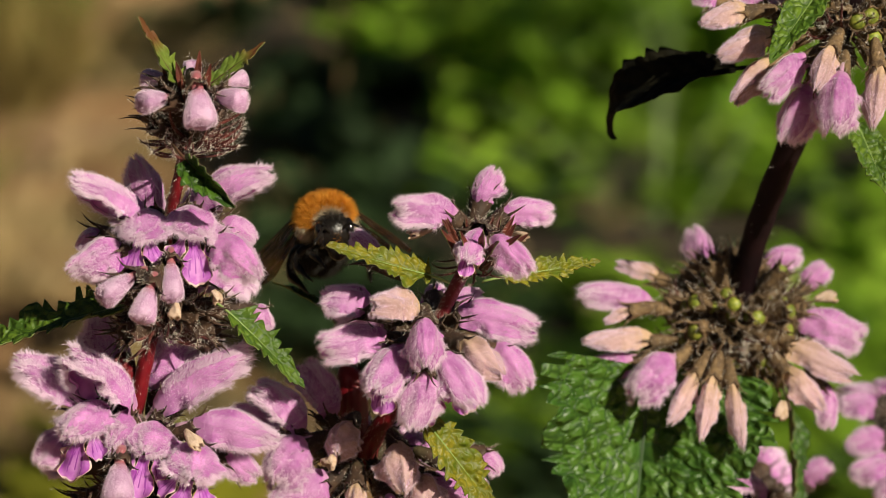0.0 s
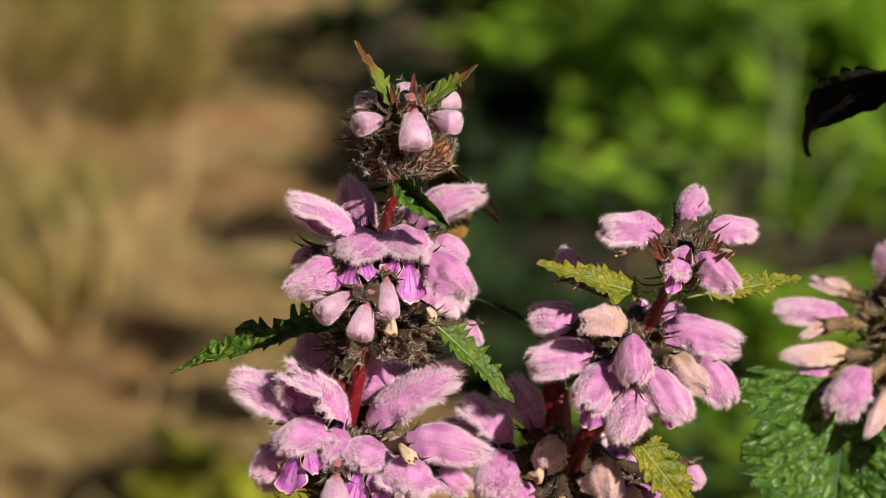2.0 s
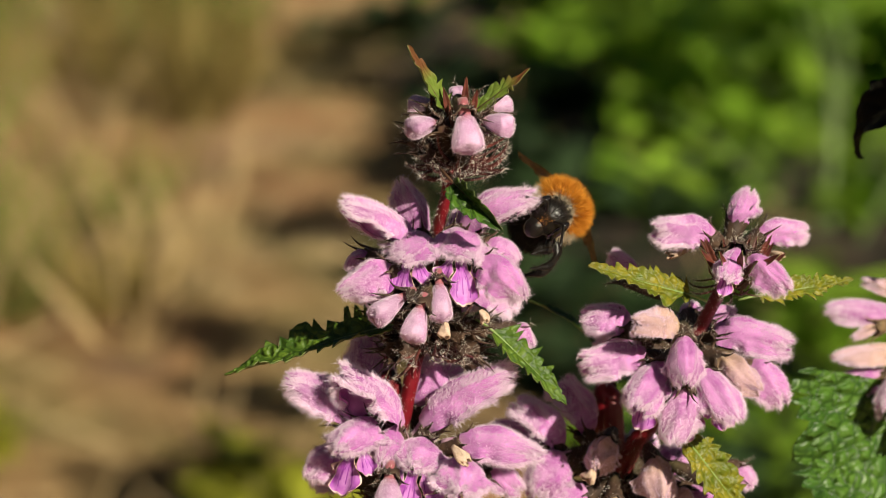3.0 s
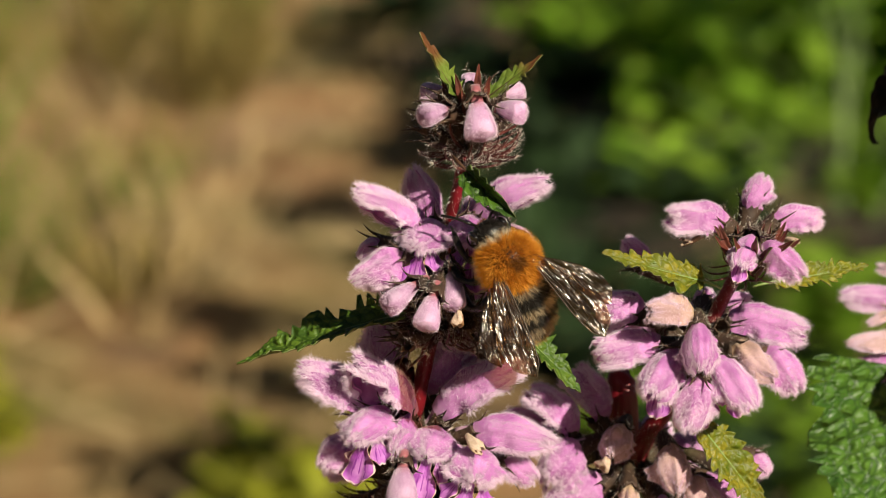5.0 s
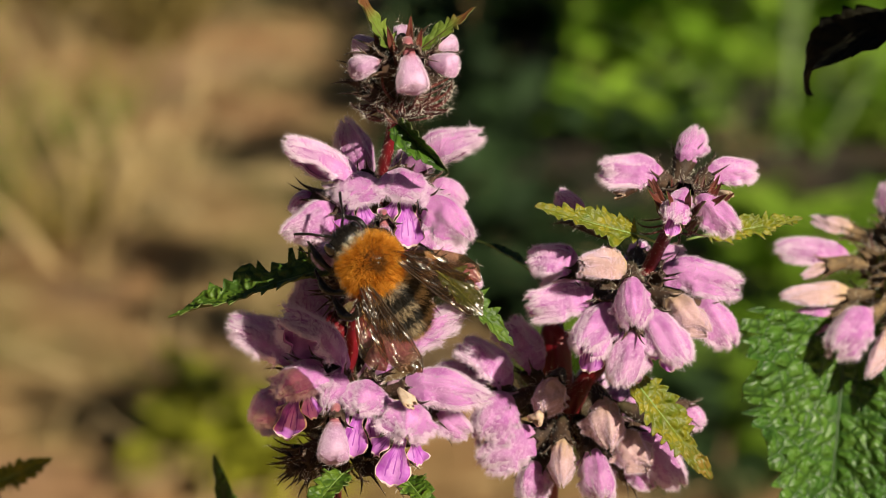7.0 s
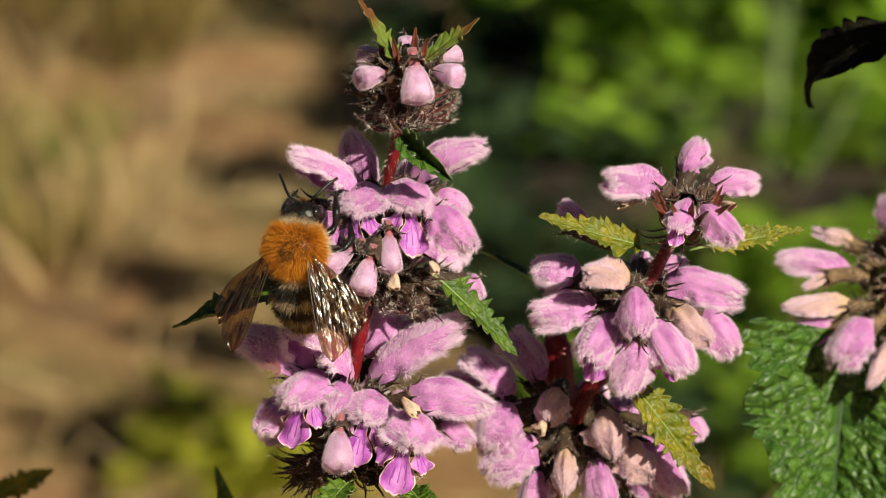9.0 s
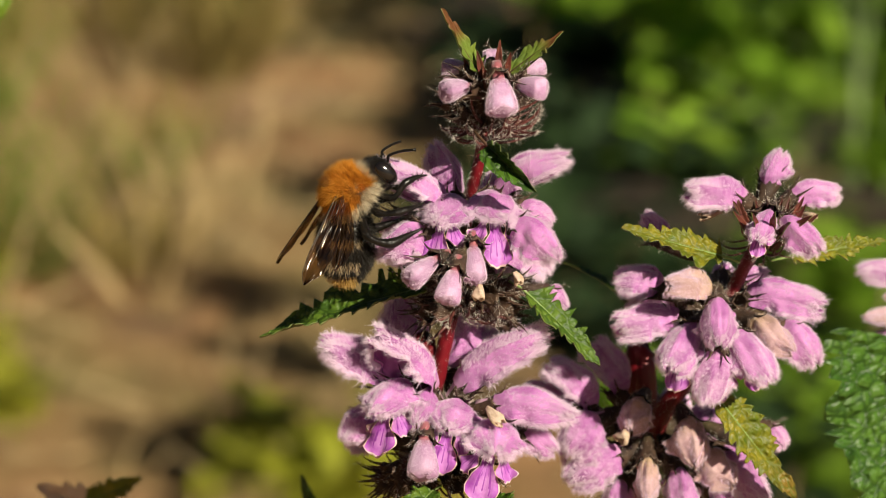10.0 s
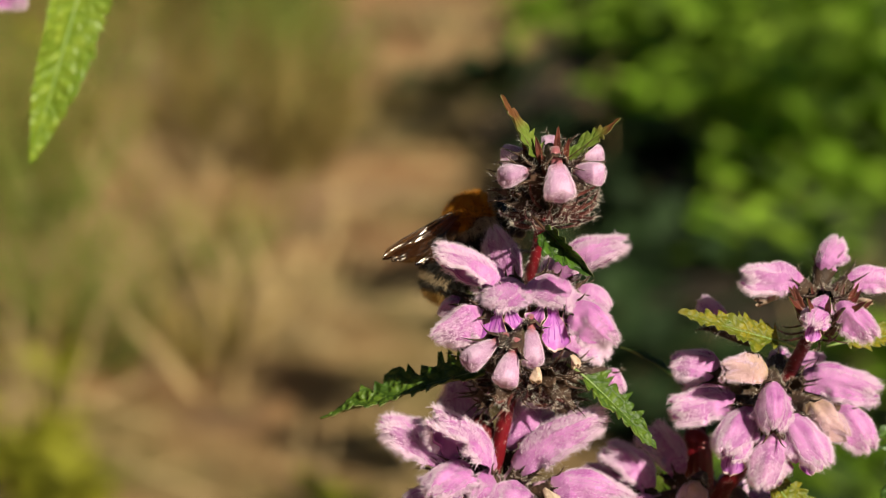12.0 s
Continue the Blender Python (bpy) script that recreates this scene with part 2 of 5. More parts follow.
def membrane():
    m = bpy.data.materials.new("wing_membrane")
    m.use_nodes = True
    nt = m.node_tree
    b = nt.nodes["Principled BSDF"]
    b.inputs["Base Color"].default_value = (0.035, 0.018, 0.008, 1)
    b.inputs["Roughness"].default_value = 0.2
    b.inputs["IOR"].default_value = 1.9
    b.inputs["Specular IOR Level"].default_value = 1.0
    tc = nt.nodes.new("ShaderNodeTexCoord")
    n = nt.nodes.new("ShaderNodeTexNoise")
    n.inputs["Scale"].default_value, n.inputs["Detail"].default_value = 1300, 2
    mp = nt.nodes.new("ShaderNodeMapping")
    mp.inputs["Scale"].default_value = (0.14, 1.3, 1)
    nt.links.new(tc.outputs["Object"], mp.inputs[0])
    nt.links.new(mp.outputs[0], n.inputs["Vector"])
    bp = nt.nodes.new("ShaderNodeBump")
    bp.inputs["Strength"].default_value, bp.inputs["Distance"].default_value = 1.0, 0.0011
    nt.links.new(n.outputs["Fac"], bp.inputs["Height"])
    nt.links.new(bp.outputs[0], b.inputs["Normal"])
    clear = nt.nodes.new("ShaderNodeBsdfTransparent")
    clear.inputs["Color"].default_value = (0.84, 0.68, 0.48, 1)
    mx = nt.nodes.new("ShaderNodeMixShader")
    mx.inputs[0].default_value = 0.31
    nt.links.new(clear.outputs[0], mx.inputs[1])
    nt.links.new(b.outputs[0], mx.inputs[2])
    nt.links.new(mx.outputs[0], nt.nodes["Material Output"].inputs["Surface"])
    MATS["wing_membrane"] = m


membrane()

# ---- mesh helpers ----
rng = np.random.default_rng(7)
MM = 0.001


def mesh(name, verts, faces, mats, smooth=True, slots=None):
    me = bpy.data.meshes.new(name)
    me.from_pydata([tuple(v) for v in np.asarray(verts, float)], [], [tuple(int(i) for i in f) for f in faces])
    for m in ([mats] if isinstance(mats, str) else mats):
        me.materials.append(MATS[m])
    if slots is not None:
        me.polygons.foreach_set("material_index", np.asarray(slots, dtype=np.int32))
    me.polygons.foreach_set("use_smooth", np.full(len(me.polygons), smooth, dtype=bool))
    me.update()
    return me


def merge(*chunks):
    vs, fs, n = [], [], 0
    for v, f in chunks:
        v = np.asarray(v, float)
        vs.append(v)
        fs += [tuple(i + n for i in q) for q in f]
        n += len(v)
    return np.concatenate(vs), fs


def grid_faces(nu, nv, wrap=False, flip=False):
    out = []
    for i in range(nu - 1):
        for j in range(nv if wrap else nv - 1):
            k = (j + 1) % nv
            q = (i * nv + j, i * nv + k, (i + 1) * nv + k, (i + 1) * nv + j)
            out.append(q[::-1] if flip else q)
    return out


def tube(points, radii, n=8, squeeze=None):
    """A closed tube along points; squeeze: a square section's sharpness."""
    p = np.asarray(points, float)
    t = np.gradient(p, axis=0)
    t /= np.linalg.norm(t, axis=1)[:, None]
    ref = np.array([0.0, 0, 1]) if abs(t[0][2]) < 0.8 else np.array([0.0, 1, 0])
    vs = []
    for i in range(len(p)):
        a = np.cross(t[i], ref)
        a /= np.linalg.norm(a)
        b = np.cross(t[i], a)
        th = np.linspace(0, 2 * np.pi, n, endpoint=False)
        r = radii[i] * (1 + (squeeze or 0) * np.cos(4 * th))
        vs.append(p[i] + (np.cos(th) * r)[:, None] * a + (np.sin(th) * r)[:, None] * b)
        ref = b if abs(np.dot(t[i], ref)) > 0.95 else ref
    v = np.concatenate(vs)
    f = grid_faces(len(p), n, wrap=True)
    f.append(tuple(range(n))[::-1])
    f.append(tuple(range((len(p) - 1) * n, len(p) * n)))
    return v, f


def curve_points(ctrl, n):
    """A smooth line through control points."""
    c = np.asarray(ctrl, float)
    c = np.vstack([2 * c[0] - c[1], c, 2 * c[-1] - c[-2]])
    out = []
    m = len(c) - 3
    for s in np.linspace(0, m - 1e-6, n):
        i = int(s)
        u = s - i
        p0, p1, p2, p3 = c[i:i + 4]
        out.append(0.5 * (2 * p1 + (p2 - p0) * u + (2 * p0 - 5 * p1 + 4 * p2 - p3) * u * u + (3 * p1 - p0 - 3 * p2 + p3) * u ** 3))
    return np.array(out)


def ellipsoid(centre, radii, nu=14, nv=18):
    th = np.linspace(0.02, np.pi - 0.02, nu)
    ph = np.linspace(0, 2 * np.pi, nv, endpoint=False)
    T, Ph = np.meshgrid(th, ph, indexing="ij")
    v = np.stack([np.cos(T), np.sin(T) * np.cos(Ph), np.sin(T) * np.sin(Ph)], -1).reshape(-1, 3) * np.asarray(radii) + np.asarray(centre)
    f = grid_faces(nu, nv, wrap=True)
    f.append(tuple(range(nv))[::-1])
    f.append(tuple(range((nu - 1) * nv, nu * nv)))
    return v, f


def hairs(p, d, length, width, curl=0.25):
    """Fine tapered hairs: two bent facets each."""
    n = len(p)
    d = d / np.linalg.norm(d, axis=1)[:, None]
    side = np.cross(d, rng.normal(size=(n, 3)))
    side /= np.linalg.norm(side, axis=1)[:, None]
    bend = np.cross(side, d) * (rng.normal(size=(n, 1)) * curl)
    L = np.broadcast_to(length, n)[:, None]
    W = np.broadcast_to(width, n)[:, None]
    mid = p + d * L * 0.55 + bend * L * 0.25
    tip = p + d * L + bend * L
    v = np.stack([p - side * W / 2, p + side * W / 2, mid + side * W * 0.38, mid - side * W * 0.38, tip], 1).reshape(-1, 3)
    f = []
    for i in range(n):
        k = 5 * i
        f += [(k, k + 1, k + 2, k + 3), (k + 3, k + 2, k + 4)]
    return v, f


def down_hairs(p, d, length, width):
    """Short down: one facet a hair."""
    n = len(p)
    d = d / np.linalg.norm(d, axis=1)[:, None]
    side = np.cross(d, rng.normal(size=(n, 3)))
    side /= np.linalg.norm(side, axis=1)[:, None]
    L, W = np.broadcast_to(length, n)[:, None], np.broadcast_to(width, n)[:, None]
    v = np.stack([p - side * W / 2, p + side * W / 2, p + d * L], 1).reshape(-1, 3)
    return v, [(3 * i, 3 * i + 1, 3 * i + 2) for i in range(n)]


def part(name, me, parent, m=None, label="", kind=""):
    ob = new(name, me)
    ob.parent = parent
    ob.matrix_basis = m if m is not None else Matrix.Identity(4)
    return tagged(ob, label=label, kind=kind)


def bearing(x, y, z, heading, pitch, hint):
    """A pose at x, y, z (mm over the plot's height mark) whose X axis points along heading and pitch, its Z axis towards hint."""
    h, p = radians(heading), radians(pitch)
    X = Vector((math.cos(h) * math.cos(p), math.sin(h) * math.cos(p), math.sin(p)))
    Z = Vector(hint) - X * X.dot(Vector(hint))
    if Z.length < 1e-3:
        Z = Vector((0, 0, 1)).cross(X)
    Z.normalize()
    Y = Z.cross(X)
    m = Matrix((X, Y, Z)).transposed().to_4x4()
    m.translation = Vector((x * MM, y * MM, 0.8 + z * MM))
    return m


# ---- the flower's meshes ----
def hood_surface(seed, wrinkle=0.0, spread=118, droop=0.05, blunt=0.0, nu=30, nv=37):
    """The outer skin of a helmet-shaped upper lip along X: broad from the throat on, ragged at its margin, drawn out to a point or blunt like a thumb."""
    r = np.random.default_rng(seed)
    u = np.linspace(0, 1, nu)
    a = np.radians(np.linspace(-spread, spread, nv))
    knots = [0, 0.08, 0.22, 0.45, 0.65, 0.82, 0.93, 1]
    peak = r.uniform(-0.08, 0.08)
    wide = np.interp(u, knots, [0.46, 0.64, 0.88, 1.04 + peak, 1.02, 0.78 - peak, 0.48, 0.12]) * 1.75
    high = np.interp(u, knots, [0.56, 0.76, 0.96, 1.06, 0.98 + peak, 0.74, 0.46, 0.14]) * 1.35
    wide = wide + blunt * np.interp(u, knots, [0, 0, 0, 0, 0.05, 0.30, 0.48, 0.42])
    high = high + blunt * np.interp(u, knots, [0, 0, 0, 0, 0.04, 0.22, 0.36, 0.30])
    U, A = np.meshgrid(u, a, indexing="ij")
    N = A / np.radians(spread)
    ph = r.uniform(0, 6.28, 8)
    crest = 0.13 * np.exp(-(A / 0.2) ** 2) * np.sin(np.pi * np.clip(U * 1.1, 0, 1))
    ruff = 1 + wrinkle * (np.sin(9 * U + ph[0] + 2 * A) * 0.5 + np.sin(5 * A + ph[1] + 7 * U) * 0.5)
    edge = np.abs(N) ** 5 * (0.20 * np.sin(13 * U + ph[2] + 2 * np.sign(A)) + 0.14 * np.sin(27 * U + ph[3] - np.sign(A)))
    x = 6.2 * U + 0.25 * np.cos(A) * U
    y = wide[:, None] * np.sin(A) * ruff * (1 + edge)
    z = high[:, None] * (np.cos(A) + crest) * ruff - droop * 6 * U ** 2 + 0.25
    side, flick = r.uniform(-0.6, 0.6), r.uniform(0.1, 0.9)
    furrow = 0.11 * np.sin(A * 6 + ph[4] + 1.5 * U) * U * (1 - 0.3 * U) + 0.05 * np.sin(A * 13 + ph[5]) * U + 0.05 * np.sin(U * 17 + A * 3 + ph[6]) * np.abs(N)
    flare = 0.32 * np.abs(N) ** 6 * np.sin(np.pi * np.clip(U * 1.05, 0, 1))
    y = y * (1 + furrow + flare) + side * U ** 2
    z = z * (1 + furrow) + flick * np.maximum(0, U - 0.6) ** 2 * 6 * np.cos(A)
    x = x + 0.45 * np.sin(A * 5 + ph[1]) * U ** 5 + 0.26 * np.sin(A * 15 + ph[0]) * U ** 6
    return np.stack([x, y, z], -1) * MM


def hood_mesh(seed, mat, wrinkle=0.04, **shape):
    s = hood_surface(seed, wrinkle, **shape)
    nu, nv = s.shape[:2]
    mid = s.mean(axis=1, keepdims=True)
    inner = mid + (s - mid) * 0.88
    v1, f1 = s.reshape(-1, 3), grid_faces(nu, nv, flip=True)
    v2, f2 = inner.reshape(-1, 3), grid_faces(nu, nv)
    n = len(v1)
    rim = []
    for i in range(nu - 1):
        for j in (0, nv - 1):
            q = (i * nv + j, (i + 1) * nv + j, n + (i + 1) * nv + j, n + i * nv + j)
            rim.append(q if j == 0 else q[::-1])
    for j in range(nv - 1):
        q = ((nu - 1) * nv + j, (nu - 1) * nv + j + 1, n + (nu - 1) * nv + j + 1, n + (nu - 1) * nv + j)
        rim.append(q[::-1])
    body = (np.concatenate([v1, v2]), f1 + [tuple(k + n for k in q) for q in f2] + rim)
    t = tube(np.array([(-1.5, 0, -0.1), (-1, 0, 0.0), (-0.4, 0, 0.12), (0.3, 0, 0.35)]) * MM, np.array([0.38, 0.45, 0.52, 0.62]) * MM, 10)
    v, f = merge(body, t)
    return mesh("flower", v, f, mat), s


def hood_fuzz(s, seed, short=9000, fringe=2600, length=0.26, fringe_length=0.7):
    r = np.random.default_rng(seed)
    nu, nv = s.shape[:2]
    du, dv = np.gradient(s, axis=0), np.gradient(s, axis=1)
    nor = np.cross(dv, du)
    nor /= np.linalg.norm(nor, axis=-1)[..., None] + 1e-12
    nor *= np.sign((nor * (s - s.mean(axis=1, keepdims=True))).sum(-1).mean())

    def sample(a, i, j):
        i0, j0 = np.minimum(i.astype(int), nu - 2), np.minimum(j.astype(int), nv - 2)
        fi, fj = (i - i0)[:, None], (j - j0)[:, None]
        return (a[i0, j0] * (1 - fi) * (1 - fj) + a[i0 + 1, j0] * fi * (1 - fj) + a[i0, j0 + 1] * (1 - fi) * fj + a[i0 + 1, j0 + 1] * fi * fj)

    i, j = r.uniform(0.1, 1, short) ** 0.8 * (nu - 1), r.uniform(0, 1, short) * (nv - 1)
    p, n = sample(s, i, j), sample(nor, i, j)
    d = n + np.array([0.75, 0, -0.15]) + r.normal(size=(short, 3)) * 0.28
    near = down_hairs(p, d, length * MM * r.uniform(0.4, 1.5, short) * (0.6 + 0.9 * (i / nu)), 0.026 * MM)
    k = fringe // 3
    i = np.concatenate([r.uniform(0.3, 1, k), r.uniform(0.3, 1, k), np.full(fringe - 2 * k, 1.0) - r.uniform(0, 0.10, fringe - 2 * k)]) * (nu - 1)
    j = np.concatenate([r.uniform(0, 0.05, k), r.uniform(0.95, 1, k), r.uniform(0, 1, fringe - 2 * k)]) * (nv - 1)
    p, n = sample(s, i, j), sample(nor, i, j)
    d = n * 0.7 + np.array([0.8, 0, -0.45]) + r.normal(size=(fringe, 3)) * 0.3
    far = hairs(p, d, fringe_length * MM * r.uniform(0.25, 1.2, fringe), 0.032 * MM, 0.35)
    v, f = merge(near, far)
    return mesh("fuzz", v, f, "petal_hair")


def bud_mesh(seed):
    r = np.random.default_rng(seed)
    nu, nv = 18, 18
    u = np.linspace(0, 1, nu)
    rad = np.interp(u, [0, 0.06, 0.2, 0.45, 0.7, 0.88, 0.96, 1], [0.34, 0.46, 0.62, 0.86, 1.02, 1.04, 0.90, 0.34]) * 1.7
    th = np.linspace(0, 2 * np.pi, nv, endpoint=False)
    U, T = np.meshgrid(u, th, indexing="ij")
    q = rad[:, None] * (1 + 0.05 * np.cos(2 * T + r.uniform(0, 6)) + 0.07 * np.cos(5 * T + r.uniform(0, 6)) * U + 0.04 * np.cos(9 * T + r.uniform(0, 6)) * U)
    s = np.stack([6 * U + 0.30 * np.cos(3 * T + r.uniform(0, 6)) * U ** 4, q * np.cos(T), q * np.sin(T) * 0.92 - 0.3 * U ** 2 + 0.2], -1) * MM
    f = grid_faces(nu, nv, wrap=True)
    f += [tuple(range(nv))[::-1], tuple(range((nu - 1) * nv, nu * nv))]
    t = tube(np.array([(-2.6, 0, 0), (-1.2, 0, 0.1), (0.2, 0, 0.2)]) * MM, np.array([0.6, 0.66, 0.75]) * MM, 10)
    v, f = merge((s.reshape(-1, 3), f), t)
    n = 8000
    i, j = r.uniform(0.08, 1, n), r.uniform(0, 2 * np.pi, n)
    rr = np.interp(i, u, rad)
    p = np.stack([6 * i, rr * np.cos(j), rr * np.sin(j) * 0.92 - 0.3 * i ** 2 + 0.2], -1) * MM
    d = np.stack([0.9 + i * 0.4, np.cos(j), np.sin(j)], -1) + r.normal(size=(n, 3)) * 0.3
    hv, hf = down_hairs(p, d, 0.40 * MM * r.uniform(0.4, 1.3, n), 0.026 * MM)
    return mesh("flower", v, f, "petal_bud"), mesh("fuzz", hv, hf, "petal_hair")


def lobe(length, width, seed, nu=22, nv=29, ruffle=0.75, waist=0.34, cup=0.1):
    """One lobe of a lower lip, lying along X, as a thin two-sided sheet; its border and streaks have slots of their own."""
    r = np.random.default_rng(seed)
    u, v = np.linspace(0, 1, nu), np.linspace(-1, 1, nv)
    half = np.interp(u, [0, 0.25, 0.5, 0.75, 0.9, 1], [waist, waist * 1.05, 0.78, 1.0, 0.9, 0.55]) * width / 2
    U, V = np.meshgrid(u, v, indexing="ij")
    ph = r.uniform(0, 6.28, 3)
    y = half[:, None] * V
    z = cup * width * V ** 2 * 0.5 + ruffle * np.abs(V) ** 3 * np.sin(9 * U + ph[0]) * U + 0.10 * np.sin(6 * V + ph[1]) * U - 0.5 * U ** 2
    x = length * U + 0.12 * length * (1 - V ** 2) * U ** 3 + 0.08 * np.sin(8 * V + ph[2]) * U
    top = np.stack([x, y, z], -1).reshape(-1, 3) * MM
    low = top - np.array([0, 0, 0.09]) * MM
    n = len(top)
    f, slot = [], []
    for i in range(nu - 1):
        for j in range(nv - 1):
            f.append((i * nv + j, (i + 1) * nv + j, (i + 1) * nv + j + 1, i * nv + j + 1))
            border = j in (0, nv - 2) or i == nu - 2
            streak = (j in (8, 14, 20) and i < nu * 0.72) or (abs(j - 14) == 3 + i // 5 and i > nu * 0.35 and i < nu * 0.8)
            slot.append(1 if border else 2 if streak else 0)
    g = [tuple(k + n for k in q[::-1]) for q in f]
    side = []
    for i in range(nu - 1):
        side += [(i * nv, i * nv + n, (i + 1) * nv + n, (i + 1) * nv), (i * nv + nv - 1, (i + 1) * nv + nv - 1, (i + 1) * nv + nv - 1 + n, i * nv + nv - 1 + n)]
    e = (nu - 1) * nv
    side += [(e + j, e + j + n, e + j + 1 + n, e + j + 1) for j in range(nv - 1)]
    return np.concatenate([top, low]), f + g + side, slot + [1] * len(slot) + [1] * len(side)


def lip_mesh(seed):
    vs, fs, ss, n = [], [], [], 0
    for k, (L, W, yaw, pitch, x, y, z) in enumerate(((4.3, 3.4, 0, 50, 3.2, 0, -1.0), (2.6, 2.1, 50, 42, 3.0, 0.8, -0.8), (2.6, 2.1, -50, 42, 3.0, -0.8, -0.8))):
        v, f, s = lobe(L, W, seed + k)
        m = np.array((Matrix.Rotation(radians(yaw), 3, "Z") @ Matrix.Rotation(radians(pitch), 3, "Y")))
        v = v @ m.T + np.array([x, y, z]) * MM
        vs.append(v)
        fs += [tuple(i + n for i in q) for q in f]
        ss += s
        n += len(v)
    return mesh("lower_lip", np.concatenate(vs), fs, ["lip", "lip_edge", "lip_streak"], slots=ss)


def scrap_mesh(seed):
    """A shrivelled, rolled flower remnant, pinched at one end and torn at the other."""
    r = np.random.default_rng(seed)
    nu, nv = 14, 14
    u, th = np.linspace(0, 1, nu), np.linspace(0, 2 * np.pi, nv, endpoint=False)
    U, T = np.meshgrid(u, th, indexing="ij")
    ph = r.uniform(0, 6.28, 4)
    q = np.interp(u, [0, 0.3, 0.6, 0.85, 1], [0.7, 1.2, 1.7, 1.9, 1.5])[:, None] * (1 + 0.34 * np.cos(3 * T + ph[0] + 3 * U) + 0.15 * np.cos(7 * T + ph[1]) * U)
    x = 6 * U + 0.7 * np.cos(4 * T + ph[2]) * U ** 3
    s = np.stack([x, q * np.cos(T), q * np.sin(T) * 0.7 - 0.8 * U ** 2], -1) * MM
    mid = s.mean(axis=1, keepdims=True)
    inner = mid + (s - mid) * 0.8
    n = nu * nv
    f = grid_faces(nu, nv, wrap=True) + [tuple(k + n for k in q) for q in grid_faces(nu, nv, wrap=True, flip=True)]
    e = (nu - 1) * nv
    f += [(e + j, e + (j + 1) % nv, n + e + (j + 1) % nv, n + e + j) for j in range(nv)]
    f.append(tuple(range(nv))[::-1])
    return mesh("flower", np.concatenate([s.reshape(-1, 3), inner.reshape(-1, 3)]), f, "petal_dry")


def calyx_mesh(seed, mat="calyx"):
    r = np.random.default_rng(seed)
    nu, nv = 12, 20
    u = np.linspace(0, 1, nu)
    th = np.linspace(0, 2 * np.pi, nv, endpoint=False)
    rad = np.interp(u, [0, 0.1, 0.4, 0.8, 1], [0.3, 0.75, 1.1, 1.35, 1.6])
    U, T = np.meshgrid(u, th, indexing="ij")
    q = rad[:, None] * (1 + 0.07 * np.cos(10 * T))
    s = np.stack([6 * U + 0.3 * np.cos(5 * T) * U ** 4, q * np.cos(T), q * np.sin(T)], -1)
    inner = s * np.array([1, 0.86, 0.86]) + np.array([0.15, 0, 0])
    n = nu * nv
    f = grid_faces(nu, nv, wrap=True) + [tuple(k + n for k in q) for q in grid_faces(nu, nv, wrap=True, flip=True)]
    e = (nu - 1) * nv
    f += [(e + j, e + (j + 1) % nv, n + e + (j + 1) % nv, n + e + j) for j in range(nv)]
    chunks = [(np.concatenate([s.reshape(-1, 3), inner.reshape(-1, 3)]) * MM, f)]
    hp, hd = [], []
    for k in range(5):
        a = 2 * np.pi * k / 5 + r.uniform(-0.1, 0.1)
        out = np.array([0, np.cos(a), np.sin(a)])
        base = np.array([6.1, 0, 0]) + out * 1.5
        L = r.uniform(1.6, 2.6)
        pts = np.array([base + np.array([1, 0, 0]) * L * t + out * L * (0.2 * t + 0.5 * t * t) for t in np.linspace(0, 1, 5)])
        chunks.append(tube(pts * MM, np.array([0.24, 0.18, 0.13, 0.08, 0.02]) * MM, 6))
        m = 15
        t = r.uniform(0, 0.9, m)
        hp.append(base + np.array([1, 0, 0]) * (L * t)[:, None] + out * (L * (0.2 * t + 0.5 * t * t))[:, None])
        hd.append(r.normal(size=(m, 3)) + np.array([0.5, 0, 0]) + out * 0.4)
    v, f = merge(*chunks)
    m = 110
    i, j = r.uniform(0.15, 1, m), r.uniform(0, 2 * np.pi, m)
    rr = np.interp(i, u, rad)
    hp.append(np.stack([6 * i, rr * np.cos(j), rr * np.sin(j)], -1))
    hd.append(np.stack([np.full(m, 0.6), np.cos(j), np.sin(j)], -1) + r.normal(size=(m, 3)) * 0.4)
    p, d = np.concatenate(hp), np.concatenate(hd)
    hv, hf = hairs(p * MM, d, r.uniform(0.4, 1.2, len(p)) * MM, 0.028 * MM, 0.12)
    return mesh("calyx", v, f, mat), mesh("calyx_hair", hv, hf, "bract_hair")


def bract_mesh(seed, mat="bract"):
    r = np.random.default_rng(seed)
    bow, side = r.uniform(0.3, 1.5), r.uniform(-1.1, 1.1)
    t = np.linspace(0, 1, 9)
    pts = np.stack([8 * t * (1 - 0.30 * t ** 2), side * 2.6 * t * t, bow * 3.0 * t ** 2.4], -1)
    body = tube(pts * MM, np.interp(t, [0, 0.2, 0.7, 1], [0.24, 0.22, 0.15, 0.03]) * MM, 7)
    m = 80
    k = r.uniform(0.02, 0.97, m)
    p = np.stack([np.interp(k, t, pts[:, c]) for c in range(3)], -1)
    hv, hf = hairs(p * MM, r.normal(size=(m, 3)) + np.array([0.5, 0, 0]), r.uniform(0.4, 1.2, m) * MM, 0.028 * MM, 0.12)
    return mesh("bract", *body, mat), mesh("bract_hair", hv, hf, "bract_hair")


